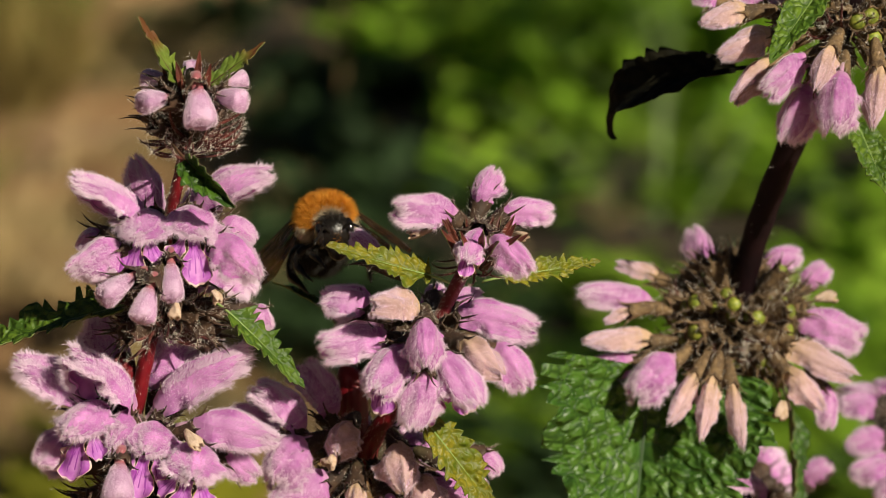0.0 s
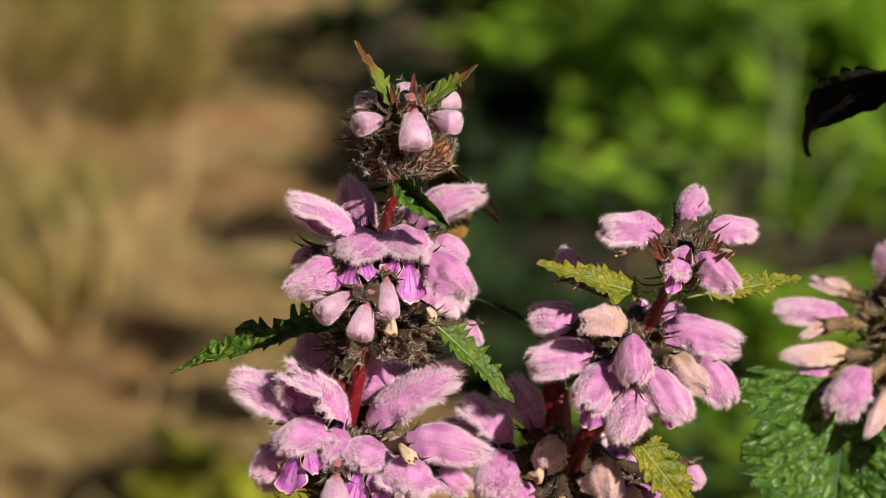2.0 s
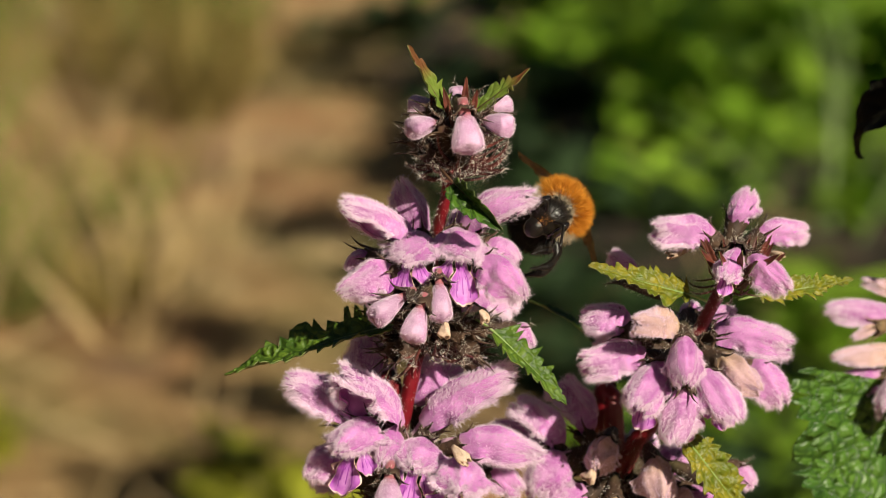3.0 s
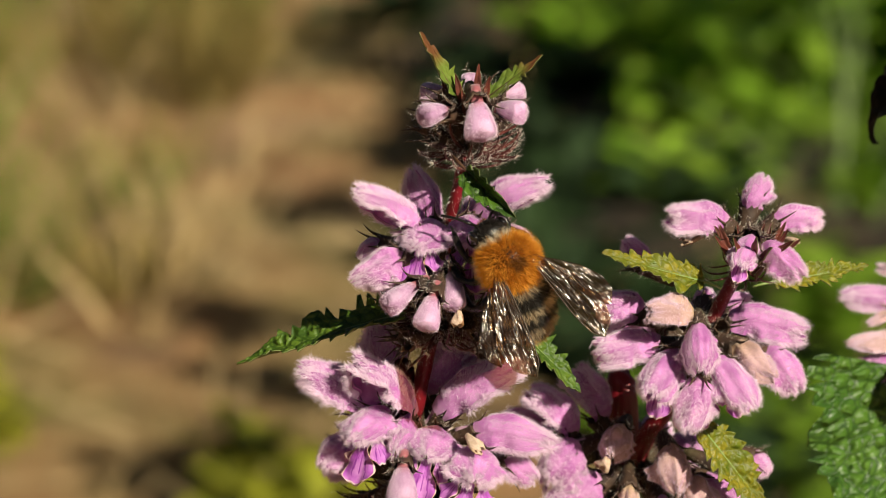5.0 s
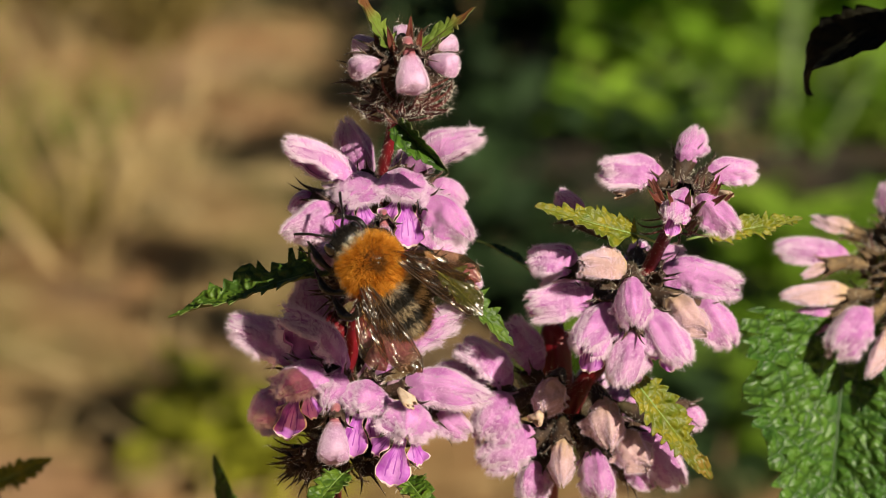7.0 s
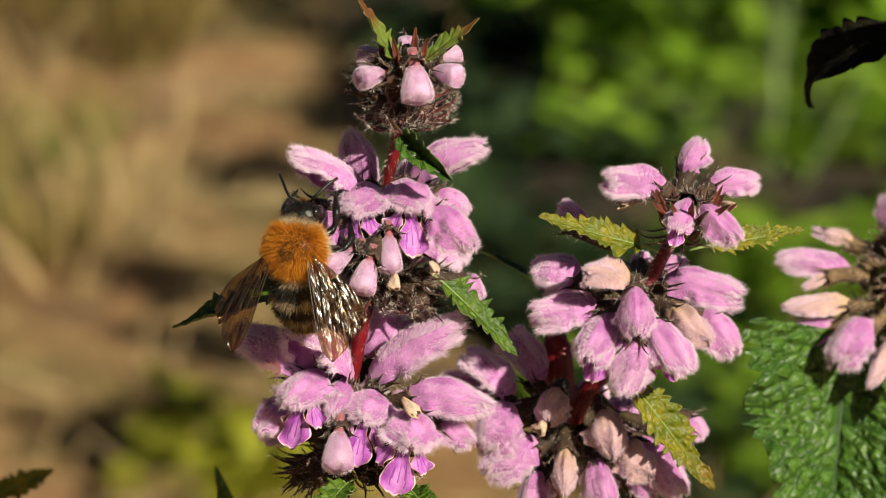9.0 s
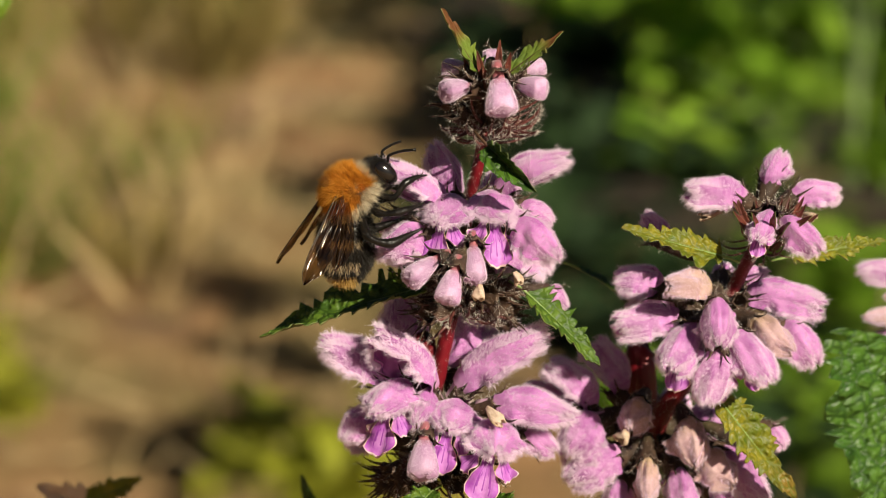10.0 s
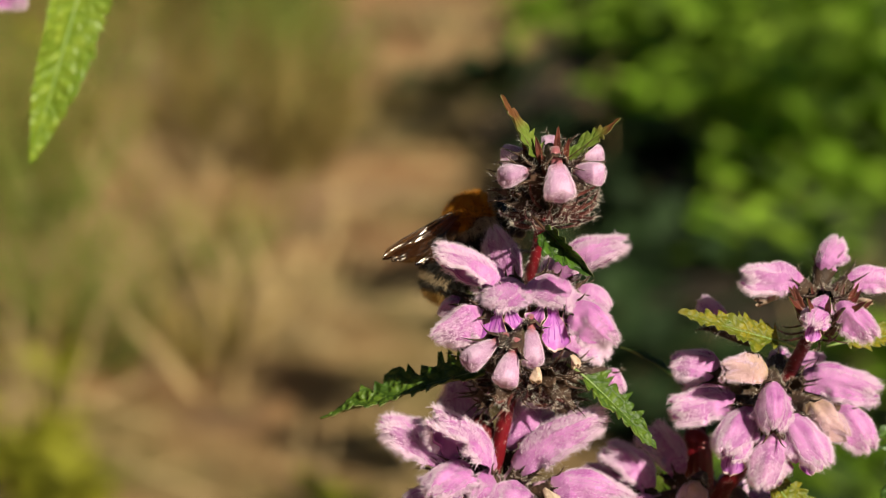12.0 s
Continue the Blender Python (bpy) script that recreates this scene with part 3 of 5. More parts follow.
HOODS = []
for k in range(9):
    me, surf = hood_mesh(20 + k, "petal", 0.05 + 0.01 * k)
    HOODS.append((me, hood_fuzz(surf, 40 + k)))
OPEN_HOODS = []
for k in range(5):
    me, surf = hood_mesh(50 + k, "petal", 0.10, spread=98, droop=0.06)
    OPEN_HOODS.append((me, hood_fuzz(surf, 55 + k, 9000, 3000, 0.26, 0.8)))
BLUNT_HOODS = []
for k in range(6):
    me, surf = hood_mesh(90 + k, "petal", 0.06, droop=0.10, blunt=1.0)
    BLUNT_HOODS.append((me, hood_fuzz(surf, 95 + k)))
WITHERED = []
for k in range(4):
    me, surf = hood_mesh(60 + k, "petal_withered", 0.13)
    WITHERED.append((me, hood_fuzz(surf, 70 + k, 6000, 700, 0.24, 0.4)))
BUDS = [bud_mesh(80 + k) for k in range(3)]
LIPS = [lip_mesh(100 + 5 * k) for k in range(3)]
SCRAPS = [scrap_mesh(130 + k) for k in range(3)]
CALYCES = [calyx_mesh(140 + k) for k in range(3)]
DRY_CALYCES = [calyx_mesh(145 + k, "calyx_dry") for k in range(3)]
BRACTS = [bract_mesh(150 + k) for k in range(5)]
NUTLET = mesh("nutlet", *ellipsoid((5.5 * MM, 0, 0), (0.9 * MM, 1.3 * MM, 1.3 * MM), 8, 10), "nutlet")


# ---- plants ----
BLUNT = []


def plant(base, label, blunt=False):
    ob = new("flowering_plant")
    if blunt:
        BLUNT.append(ob.name)
    ob.location = base
    return tagged(ob, label=label, category="plant", group="pink flower spikes")


def under(p, m):
    """The pose m of the plot as a pose in the space of plant p."""
    return Matrix.Translation(-Vector(p.location)) @ m


def stem_on(p, ctrl, radii, mat):
    """The stem from the tip down to the ground under the plant's base."""
    pts = [(x * MM, y * MM, 0.8 + z * MM) for x, y, z in ctrl]
    b = Vector(p.location)
    last = Vector(pts[-1])
    for t in (0.3, 0.65, 1.0):
        q = last.lerp(b, t)
        pts.append((q.x, q.y, q.z - (0.01 if t == 1 else 0)))
    line = curve_points(pts, 90)
    s = np.linspace(0, 1, len(line))
    rad = np.interp(s, np.linspace(0, 1, len(radii)), radii) * MM
    rad = rad * (1 + 0.04 * np.sin(np.arange(len(line)) * 1.7))
    v, f = tube(line - np.array(b), rad, 16, 0.07)
    st = part("stem", mesh("stem", v, f, mat), p, label="hairy square stem, dark red")
    n = 900 if mat == "stem_red" else 60
    k = rng.uniform(0, 45, n)
    c = np.stack([np.interp(k, np.arange(90), line[:, a]) for a in range(3)], -1) - np.array(b)
    d = rng.normal(size=(n, 3)) * np.array([1, 1, 0.2])
    d /= np.linalg.norm(d, axis=1)[:, None]
    rr = np.interp(k, np.arange(90), rad)[:, None]
    hv, hf = hairs(c + d * rr * 0.98, d + np.array([0, 0, -0.3]), rng.uniform(0.25, 0.6, n) * MM, 0.022 * MM)
    part("stem_hair", mesh("stem_hair", hv, hf, "bract_hair"), st, kind="stuff")
    return st


def set_calyx(p, m, size, k, dry=False, nut=False):
    me, hair = (DRY_CALYCES if dry else CALYCES)[k % 3]
    c = part("calyx", me, p, under(p, m @ Matrix.Diagonal((size, size, size, 1))))
    part("calyx_hair", hair, c, kind="stuff")
    if nut:
        part("nutlet", NUTLET, c)


def aim(origin, way, hint=(0, 0, 1), roll=0.0):
    X = Vector(way).normalized()
    Z = Vector(hint) - X * X.dot(Vector(hint))
    if Z.length < 1e-3:
        Z = Vector((1, 0, 0))
    Z.normalize()
    m = Matrix((X, Z.cross(X), Z)).transposed().to_4x4() @ Matrix.Rotation(roll, 4, "X")
    m.translation = origin
    return m


def set_flower(p, row, node, k, dry=False):
    x, y, z, heading, pitch, L, W, sort = row
    out = Vector((x - node[0], y - node[1], 0))
    out = out.normalized() if out.length > 1e-6 else Vector((0, -1, 0))
    lean = max(-0.5, min(0.5, -pitch / 60.0))
    m = bearing(x, y, z, heading, pitch, (out.x * lean, out.y * lean, 1.0))
    sx, sw = L / 6.0, W / 3.5
    if sort == "t":
        sx, sw = sx * 0.8, sw * 0.8
    if sort == "w" and dry:
        sw = sw * 0.8
    if sort == "f":
        sx, sw = sx * 0.92, sw * 0.9
    if sort in "hw":
        sx, sw = sx * 0.93, sw * 0.89
        m = m @ Matrix.Translation((0, 0, -0.5 * sw * MM))
    size = Matrix.Diagonal((sx, sw, sw * (1.0 if sort in "bt" else 0.8 if sort == "f" else 1.45), 1))
    if sort in "hf" and p.name in BLUNT:
        me, fz = BLUNT_HOODS[k % 6]
        size = size @ Matrix.Diagonal((0.95, 0.92, 0.92, 1))
    elif sort == "h":
        me, fz = HOODS[k % 9]
    elif sort == "f":
        me, fz = OPEN_HOODS[k % 5]
    elif sort == "w":
        me, fz = WITHERED[k % 4]
    elif sort == "b":
        me, fz = BUDS[k % 3]
    else:
        me, fz = SCRAPS[k % 3], None
    label = {"w": "withered tan and pink hooded flower", "b": "closed downy pink bud", "t": "shrivelled tan flower remnant"}.get(sort, "downy pink hooded flower")
    fl = part("flower", me, p, under(p, m @ size), label)
    if fz:
        part("fuzz", fz, fl, kind="stuff")
    if sort == "f":
        part("lower_lip", LIPS[k % 3], fl, Matrix.Diagonal((max(0.8, 0.24 * W) / sx, 0.22 * W / sw, 0.24 * W / sw, 1)), "purple lower lip with pale edge")
    if sort != "t":
        nd = Vector((node[0] * MM, node[1] * MM, 0.8 + node[2] * MM))
        axis = m.to_3x3() @ Vector((1, 0, 0))
        base = m.translation
        way = (base - nd).normalized() * 0.6 + axis * 0.8
        s = 0.62 if dry else 0.74
        set_calyx(p, aim(base - way.normalized() * 5.3 * MM * s, way, (0, 0, 1), k * 1.3), s, k, dry)


def whorl(p, node, rows, seed, calyces, bracts, reach=1.0, lift=(0.0, 35.0), nuts=False, back=0, axis=(0, 0, 1), bract_lift=(-25.0, 15.0), bsize=(0.7, 1.05)):
    """A ring of calyces, bristly bracts and flowers round the stem at node."""
    r = np.random.default_rng(seed)
    nd = Vector((node[0] * MM, node[1] * MM, 0.8 + node[2] * MM))
    turn = Vector((0, 0, 1)).rotation_difference(Vector(axis)).to_matrix()
    for k in range(calyces):
        az, el = 2 * math.pi * (k + r.uniform(-0.3, 0.3)) / calyces * 2.618, radians(r.uniform(*lift))
        d = turn @ Vector((math.cos(az) * math.cos(el), math.sin(az) * math.cos(el), math.sin(el)))
        s = r.uniform(0.42, 0.62) * reach if nuts else r.uniform(0.62, 0.8) * reach
        set_calyx(p, aim(nd + d * (r.uniform(0.8, 4.2) if nuts else 0.8) * MM + turn @ Vector((0, 0, r.uniform(-1.4, 1.4) * MM)), d, (0, 0, 1), r.uniform(0, 6)), s, k, nuts, nuts and k % 3 != 1)
    for k in range(bracts):
        az, el = 2 * math.pi * (k + r.uniform(-0.4, 0.4)) / bracts, radians(r.uniform(*bract_lift))
        d = turn @ Vector((math.cos(az) * math.cos(el), math.sin(az) * math.cos(el), math.sin(el)))
        s = r.uniform(*bsize) * reach
        b = part("bract", BRACTS[k % 5][0], p, under(p, aim(nd + d * 0.6 * MM + turn @ Vector((0, 0, r.uniform(-2.2, 0.4) * MM)), d, turn @ Vector((0, 0, 1)), r.uniform(-0.4, 0.4)) @ Matrix.Diagonal((s, s, s, 1))))
        part("bract_hair", BRACTS[k % 5][1], b, kind="stuff")
    for k, row in enumerate(rows):
        set_flower(p, row, node, k + seed, nuts)
    for k in range(back):
        az = radians(20 + 140 * (k + r.uniform(0.2, 0.8)) / back)
        d = Vector((math.cos(az), math.sin(az), 0))
        at = (node[0] + d.x * 4.2, node[1] + d.y * 4.2, node[2] + r.uniform(1.0, 3.5))
        set_flower(p, (*at, math.degrees(az), r.uniform(-25, 10), r.uniform(5.2, 6.4), r.uniform(3.0, 3.6), "h"), node, k + 3, nuts)


def leaf_mesh(length, width, teeth=9, fold=25.0, bend=0.12, relief=0.11, tooth=0.16, twist=0.0, shape=0.35, slant=1.1, cells=8.0, seed=1, mat="leaf", ragged=0.0, nu=84, nv=16, curl=0.0):
    """A toothed leaf along X with raised blisters between its veins, folded along the midrib, bent down and twisted."""
    r = np.random.default_rng(seed)
    u, v = np.linspace(0, 1, nu), np.linspace(-1, 1, 2 * nv + 1)
    prof = (u + 0.02) ** shape * np.maximum(1 - u, 0.0) ** 0.8
    prof = prof / prof.max() + 0.02
    warp = u + 0.35 / teeth * np.sin(u * 2.3 * teeth + seed) + 0.2 / teeth * np.sin(u * 4.1 * teeth)
    warp = np.clip(warp, 0, 0.999)
    k1, k2 = (warp * teeth).astype(int), (warp * teeth + 0.4).astype(int)
    amp = tooth * r.uniform(0.3, 1.7, teeth + 3)
    saw = 1 + amp[k1] * ((((warp * teeth) % 1.0) ** 0.7) - 0.5) * 2
    saw2 = 1 + amp[k2 + 1] * ((((warp * teeth + 0.4) % 1.0) ** 0.7) - 0.5) * 2
    if ragged:
        saw = saw * (1 - ragged * (np.sin(u * 9 + seed) > 0.55))
    U, V = np.meshgrid(u, v, indexing="ij")
    blend = np.abs(V) ** 2.5
    half = width / 2 * prof[:, None] * np.where(V > 0, 1 + (saw[:, None] - 1) * blend, 1 + (saw2[:, None] - 1) * blend)
    y = half * V * math.cos(radians(fold))
    z = np.abs(half * V) * math.sin(radians(fold))
    lane = U * teeth - np.abs(V) * slant
    puff = np.abs(np.sin(lane * math.pi)) ** 0.45
    cell = np.abs(np.sin(np.abs(V) * cells + 2.1 * np.floor(lane) + 0.5 * np.sin(lane * 9))) ** 0.5
    z = z + relief * width * 0.5 * (puff * (0.3 + 0.7 * cell) - 0.5) * np.minimum(1, np.abs(V) * 4) * np.minimum(1, prof[:, None] * 1.5)
    z = z + 0.05 * width * np.sin(U * 11 + V * 2 + seed) * np.abs(V) + 0.03 * width * np.sin(U * 23 + seed) * V ** 2
    x = length * U
    a = twist * U
    y, z = y * np.cos(a) - z * np.sin(a), y * np.sin(a) + z * np.cos(a)
    ang = curl * u ** 3
    along, drop = np.cumsum(np.cos(ang)) / nu, np.cumsum(np.sin(ang)) / nu
    x = length * along[:, None] + z * np.sin(ang)[:, None]
    z = z * np.cos(ang)[:, None] - bend * length * U ** 2 - length * drop[:, None]
    top = np.stack([x, y, z], -1).reshape(-1, 3) * MM
    low = top - np.array([0, 0, 0.13]) * MM
    w2 = 2 * nv + 1
    n = len(top)
    f = grid_faces(nu, w2, flip=True)
    g = [tuple(k + n for k in q[::-1]) for q in f]
    side = []
    for i in range(nu - 1):
        side += [(i * w2, (i + 1) * w2, (i + 1) * w2 + n, i * w2 + n)[::-1], (i * w2 + w2 - 1, i * w2 + w2 - 1 + n, (i + 1) * w2 + w2 - 1 + n, (i + 1) * w2 + w2 - 1)[::-1]]
    rib = top.reshape(nu, w2, 3)[:, nv] + np.array([0, 0, -0.06]) * MM
    rib = rib[: int(nu * 0.93)]
    stalk = np.array([rib[0] + np.array([-2.2, 0, -0.4]) * MM, rib[0] + np.array([-1.1, 0, -0.1]) * MM])
    rt = tube(np.vstack([stalk, rib]), np.interp(np.linspace(0, 1, len(rib) + 2), [0, 1], [0.034, 0.008]) * min(max(width, 4), 9) * MM, 7)
    slots = [0] * len(f) + [1] * (len(g) + len(side))
    return mesh("leaf", np.concatenate([top, low]), f + g + side, [mat, "leaf_purple" if mat == "leaf_purple" else "leaf_under"], slots=slots), mesh("midrib", *rt, "leaf_purple" if mat == "leaf_purple" else "vein_deep" if mat == "leaf_deep" else "vein_dark" if mat in ("leaf_dark", "leaf_purple", "leaf_bronze", "bract_leaf") else "vein")


def set_leaf(p, row, hint, label, **shape):
    x, y, z, heading, pitch, L, W = row
    me, rib = leaf_mesh(L, W, **shape)
    lf = part("leaf", me, p, under(p, bearing(x, y, z, heading, pitch, hint)), label)
    part("midrib", rib, lf)
    return lf


# the spike with the open flowers
spike = plant((-0.045, 0.035, 0.0), "pink flower spike with downy hooded blossoms on red stem")
stem_on(spike, [(-0.9, 4, 15.5), (-1.4, 4, 11.3), (-2.3, 4, 6.3), (-3.4, 5, 1.4), (-4.7, 5, -7.5), (-6.4, 5.4, -15.4), (-8.0, 6, -24.3), (-8.9, 7, -32.0)],
        [0.4, 0.5, 0.54, 0.58, 0.64, 0.7, 0.78, 0.95, 1.3, 1.8, 2.2, 2.4], "stem_red")
SPIKE_TOP = [
    (-0.4, -1.0, 15.9, -78, -57, 3.8, 3.0, "b"),
    (-3.3, 0.0, 14.7, -140, 1, 3.1, 2.3, "b"),
    (-3.4, 3.0, 15.8, 157, -1, 2.5, 2.1, "b"),
    (1.6, 0.0, 14.9, -39, 1, 3.1, 2.3, "b"),
    (1.8, 3.0, 15.6, 23, 6, 2.6, 1.9, "b"),
    (-1.0, 5.0, 14.7, 0, 90, 2.7, 1.7, "b"),
]
SPIKE_MIDDLE = [
    (-5.6, 1.0, 2.7, -171, 33, 7.7, 3.3, "h"),
    (-4.7, 8.0, 0.9, 180, 72, 6.4, 3.3, "h"),
    (-4.6, 2.0, 2.6, -115, -8, 5.6, 4.4, "f"),
    (-7.8, -1.0, 0.7, -167, -29, 5.2, 3.4, "h"),
    (-10.0, 6.0, 0.0, -155, -26, 2.6, 2.2, "h"),
    (-6.5, -4.0, -1.7, -131, -16, 4.2, 2.3, "b"),
    (-4.7, -6.0, -2.1, -113, -51, 3.5, 2.4, "b"),
    (-1.6, 2.0, 3.0, -75, -13, 5.3, 4.6, "f"),
    (-0.4, 2.0, 3.8, -9, 31, 7.4, 3.6, "h"),
    (1.7, 3.0, 1.8, 0, -28, 3.5, 2.9, "h"),
    (1.3, -1.0, 1.2, -37, -27, 5.6, 3.7, "h"),
    (-2.9, -3.0, -0.6, -87, -41, 4.0, 2.2, "b"),
    (-2.3, -7.0, -3.3, -93, -57, 1.8, 1.4, "t"),
    (-1.7, 6.0, 1.4, 20, 48, 4.3, 3.5, "h"),
    (1.1, -4.0, -2.9, -52, -39, 1.6, 1.2, "t"),
    (4.2, 8.0, -8.3, -25, -30, 2.8, 2.4, "h"),
]
SPIKE_LOW = [
    (-11.7, 3.0, -16.1, -171, 35, 7.6, 4.6, "h"),
    (-7.2, 1.0, -16.6, -161, 47, 8.7, 4.9, "h"),
    (-8.4, 8.0, -15.8, 150, 64, 7.4, 4.4, "h"),
    (-9.8, 1.0, -16.3, -121, -12, 6.0, 4.7, "f"),
    (-12.8, 1.0, -19.0, -163, -28, 4.2, 3.5, "h"),
    (-7.9, -4.0, -20.2, -93, -44, 4.2, 2.9, "b"),
    (-4.5, 4.0, -17.3, -7, 35, 10.4, 4.3, "h"),
    (-0.9, 0.0, -17.6, -15, -4, 7.9, 3.7, "h"),
    (-4.6, 0.0, -18.0, -105, -17, 4.3, 4.4, "f"),
    (-0.5, -2.0, -19.5, -102, -16, 5.3, 4.9, "f"),
    (2.1, 0.0, -20.8, -19, -29, 3.6, 2.9, "h"),
    (-1.6, -4.0, -16.8, -51, -25, 2.9, 1.6, "t"),
    (-5.0, 8.0, -16.2, 20, 72, 6.6, 4.2, "h"),
    (-3.4, 7.0, -17.4, 15, 48, 7.0, 4.0, "h"),
    (-7.2, 1.0, -17.3, -114, -16, 4.6, 3.2, "h"),
]
whorl(spike, (-1.3, 4.0, 10.4), SPIKE_TOP, 1, 13, 66, 0.95, (25, 65), bract_lift=(-14, 34), bsize=(0.66, 0.95))
whorl(spike, (-3.9, 5.0, -7.3), SPIKE_MIDDLE, 2, 22, 76, 1.0, (-30, 25), back=5, bract_lift=(-40, 15), bsize=(0.6, 0.95))
whorl(spike, (-7.2, 5.2, -25.5), SPIKE_LOW, 3, 26, 70, 1.1, (-35, 20), back=5, bract_lift=(-40, 20), bsize=(0.42, 0.72))
whorl(spike, (-0.9, 2.6, 13.2), [], 9, 0, 10, 0.6, bract_lift=(55, 85), bsize=(0.5, 0.8))
for k, (dx, dy, lean, up, size) in enumerate(((0.0, -3.2, 0.0, 84, 5.2), (0.7, -2.6, -25, 76, 4.0), (-0.8, -2.4, 200, 76, 4.2), (0.4, -3.6, -60, 70, 3.2), (-0.5, -3.4, 230, 70, 3.0), (1.5, -1.8, -10, 66, 3.2), (-1.6, -1.6, 190, 64, 3.4))):
    set_leaf(spike, (-0.7 + dx, 4.0 + dy, 14.2, lean, up, size, 0.85), (0.1 * dx, -1, 0.2), "narrow red-brown bract", teeth=3, fold=24, bend=-0.03, tooth=0.12, seed=60 + k, mat="bract_leaf", nu=24, nv=5)
set_leaf(spike, (-7.4, 3.0, -6.3, 172, -16, 18.6, 4.6), (0.0, -0.38, 1), "toothed dark green bract leaf folded along its midrib", teeth=10, fold=24, bend=0.06, tooth=0.42, relief=0.16, seed=3, mat="leaf")
set_leaf(spike, (2.4, 3.0, -7.0, -8, -42, 10.6, 3.3), (0.3, -0.6, 1), "toothed green bract leaf", teeth=7, fold=22, bend=0.08, tooth=0.4, seed=4, mat="leaf")
set_leaf(spike, (-2.2, 2.0, 15.7, -154, 56, 8.2, 1.9), (0.7, -0.6, 0.4), "green tip leaf with brown point", teeth=4, fold=25, bend=-0.08, tooth=0.6, relief=0.2, shape=0.2, seed=5, mat="leaf_bronze")
set_leaf(spike, (0.8, 2.0, 15.8, -11, 38, 6.8, 1.8), (-0.4, -0.8, 0.6), "green tip leaf with brown point", teeth=5, fold=20, bend=-0.03, tooth=0.5, relief=0.2, shape=0.2, seed=6, mat="leaf_bronze")
set_leaf(spike, (-1.5, -3.0, 9.6, -34, -36, 6.7, 4.3), (0.1, -1, -0.15), "small green leaf with dark edge", teeth=5, fold=58, bend=0.10, tooth=0.2, relief=0.2, seed=7, mat="leaf_dark")
set_leaf(spike, (-7.2, -2.0, -26.3, -116, -7, 7.9, 2.8), (0, -0.5, 1), "toothed green leaf", teeth=6, fold=20, bend=0.2, tooth=0.22, seed=8, mat="leaf")
set_leaf(spike, (-1.1, 0.0, -27.6, -66, -5, 7.7, 2.8), (0, -0.5, 1), "toothed green leaf", teeth=6, fold=20, bend=0.2, tooth=0.22, seed=9, mat="leaf")

# the lower spike beside it
side_spike = plant((-0.005, 0.05, 0.0), "shorter pink flower spike with yellow-green toothed bracts", True)
stem_on(side_spike, [(27.1, 8, 0.6), (25.8, 8, -3.5), (23.6, 9, -8.5), (22.3, 10, -12.4), (19.4, 13, -19.3), (16.9, 15, -23.7), (15.6, 17, -28.7), (13.6, 19, -36.5)],
        [0.5, 0.6, 0.66, 0.72, 0.8, 0.9, 1.0, 1.2, 1.5, 1.8, 2.2, 2.4], "stem_red")
SIDE_TOP = [
    (24.6, 8.0, 1.4, -162, 15, 6.6, 3.5, "h"),
    (27.0, 11.0, 1.9, 34, 63, 3.9, 2.9, "h"),
    (29.2, 9.0, 1.1, 11, 9, 5.1, 3.0, "h"),
    (26.7, 4.0, 0.8, -113, -23, 4.7, 2.6, "f"),
    (27.9, 4.0, -0.0, -36, -21, 5.4, 3.1, "h"),
    (22.2, 8.0, 0.0, -141, 1, 3.2, 1.4, "t"),
    (30.0, 9.0, -0.6, -47, 7, 2.8, 1.3, "t"),
    (17.0, 13.0, -4.2, 155, 47, 3.5, 2.3, "h"),
]
SIDE_MIDDLE = [
    (16.3, 8.0, -7.8, 180, 13, 4.9, 3.7, "h"),
    (20.6, 3.0, -6.9, -143, 16, 5.2, 3.5, "w"),
    (25.1, 10.0, -9.3, -15, -2, 7.9, 4.0, "h"),
    (24.3, 13.0, -9.0, 17, 18, 3.5, 2.4, "h"),
    (17.8, 5.0, -10.2, -163, -3, 6.7, 3.7, "h"),
    (19.3, 3.0, -10.8, -124, -26, 6.7, 4.3, "f"),
    (21.3, 1.0, -7.4, -89, -40, 5.2, 3.5, "h"),
    (22.9, 2.0, -11.1, -43, -32, 6.9, 4.0, "f"),
    (25.3, 5.0, -10.6, -40, -28, 5.3, 3.1, "w"),
    (28.5, 7.0, -11.8, -27, -35, 5.4, 3.7, "h"),
    (21.3, 0.0, -12.2, -123, -78, 5.7, 4.0, "f"),
    (20.5, 1.0, -11.2, -71, -59, 2.0, 1.4, "t"),
]
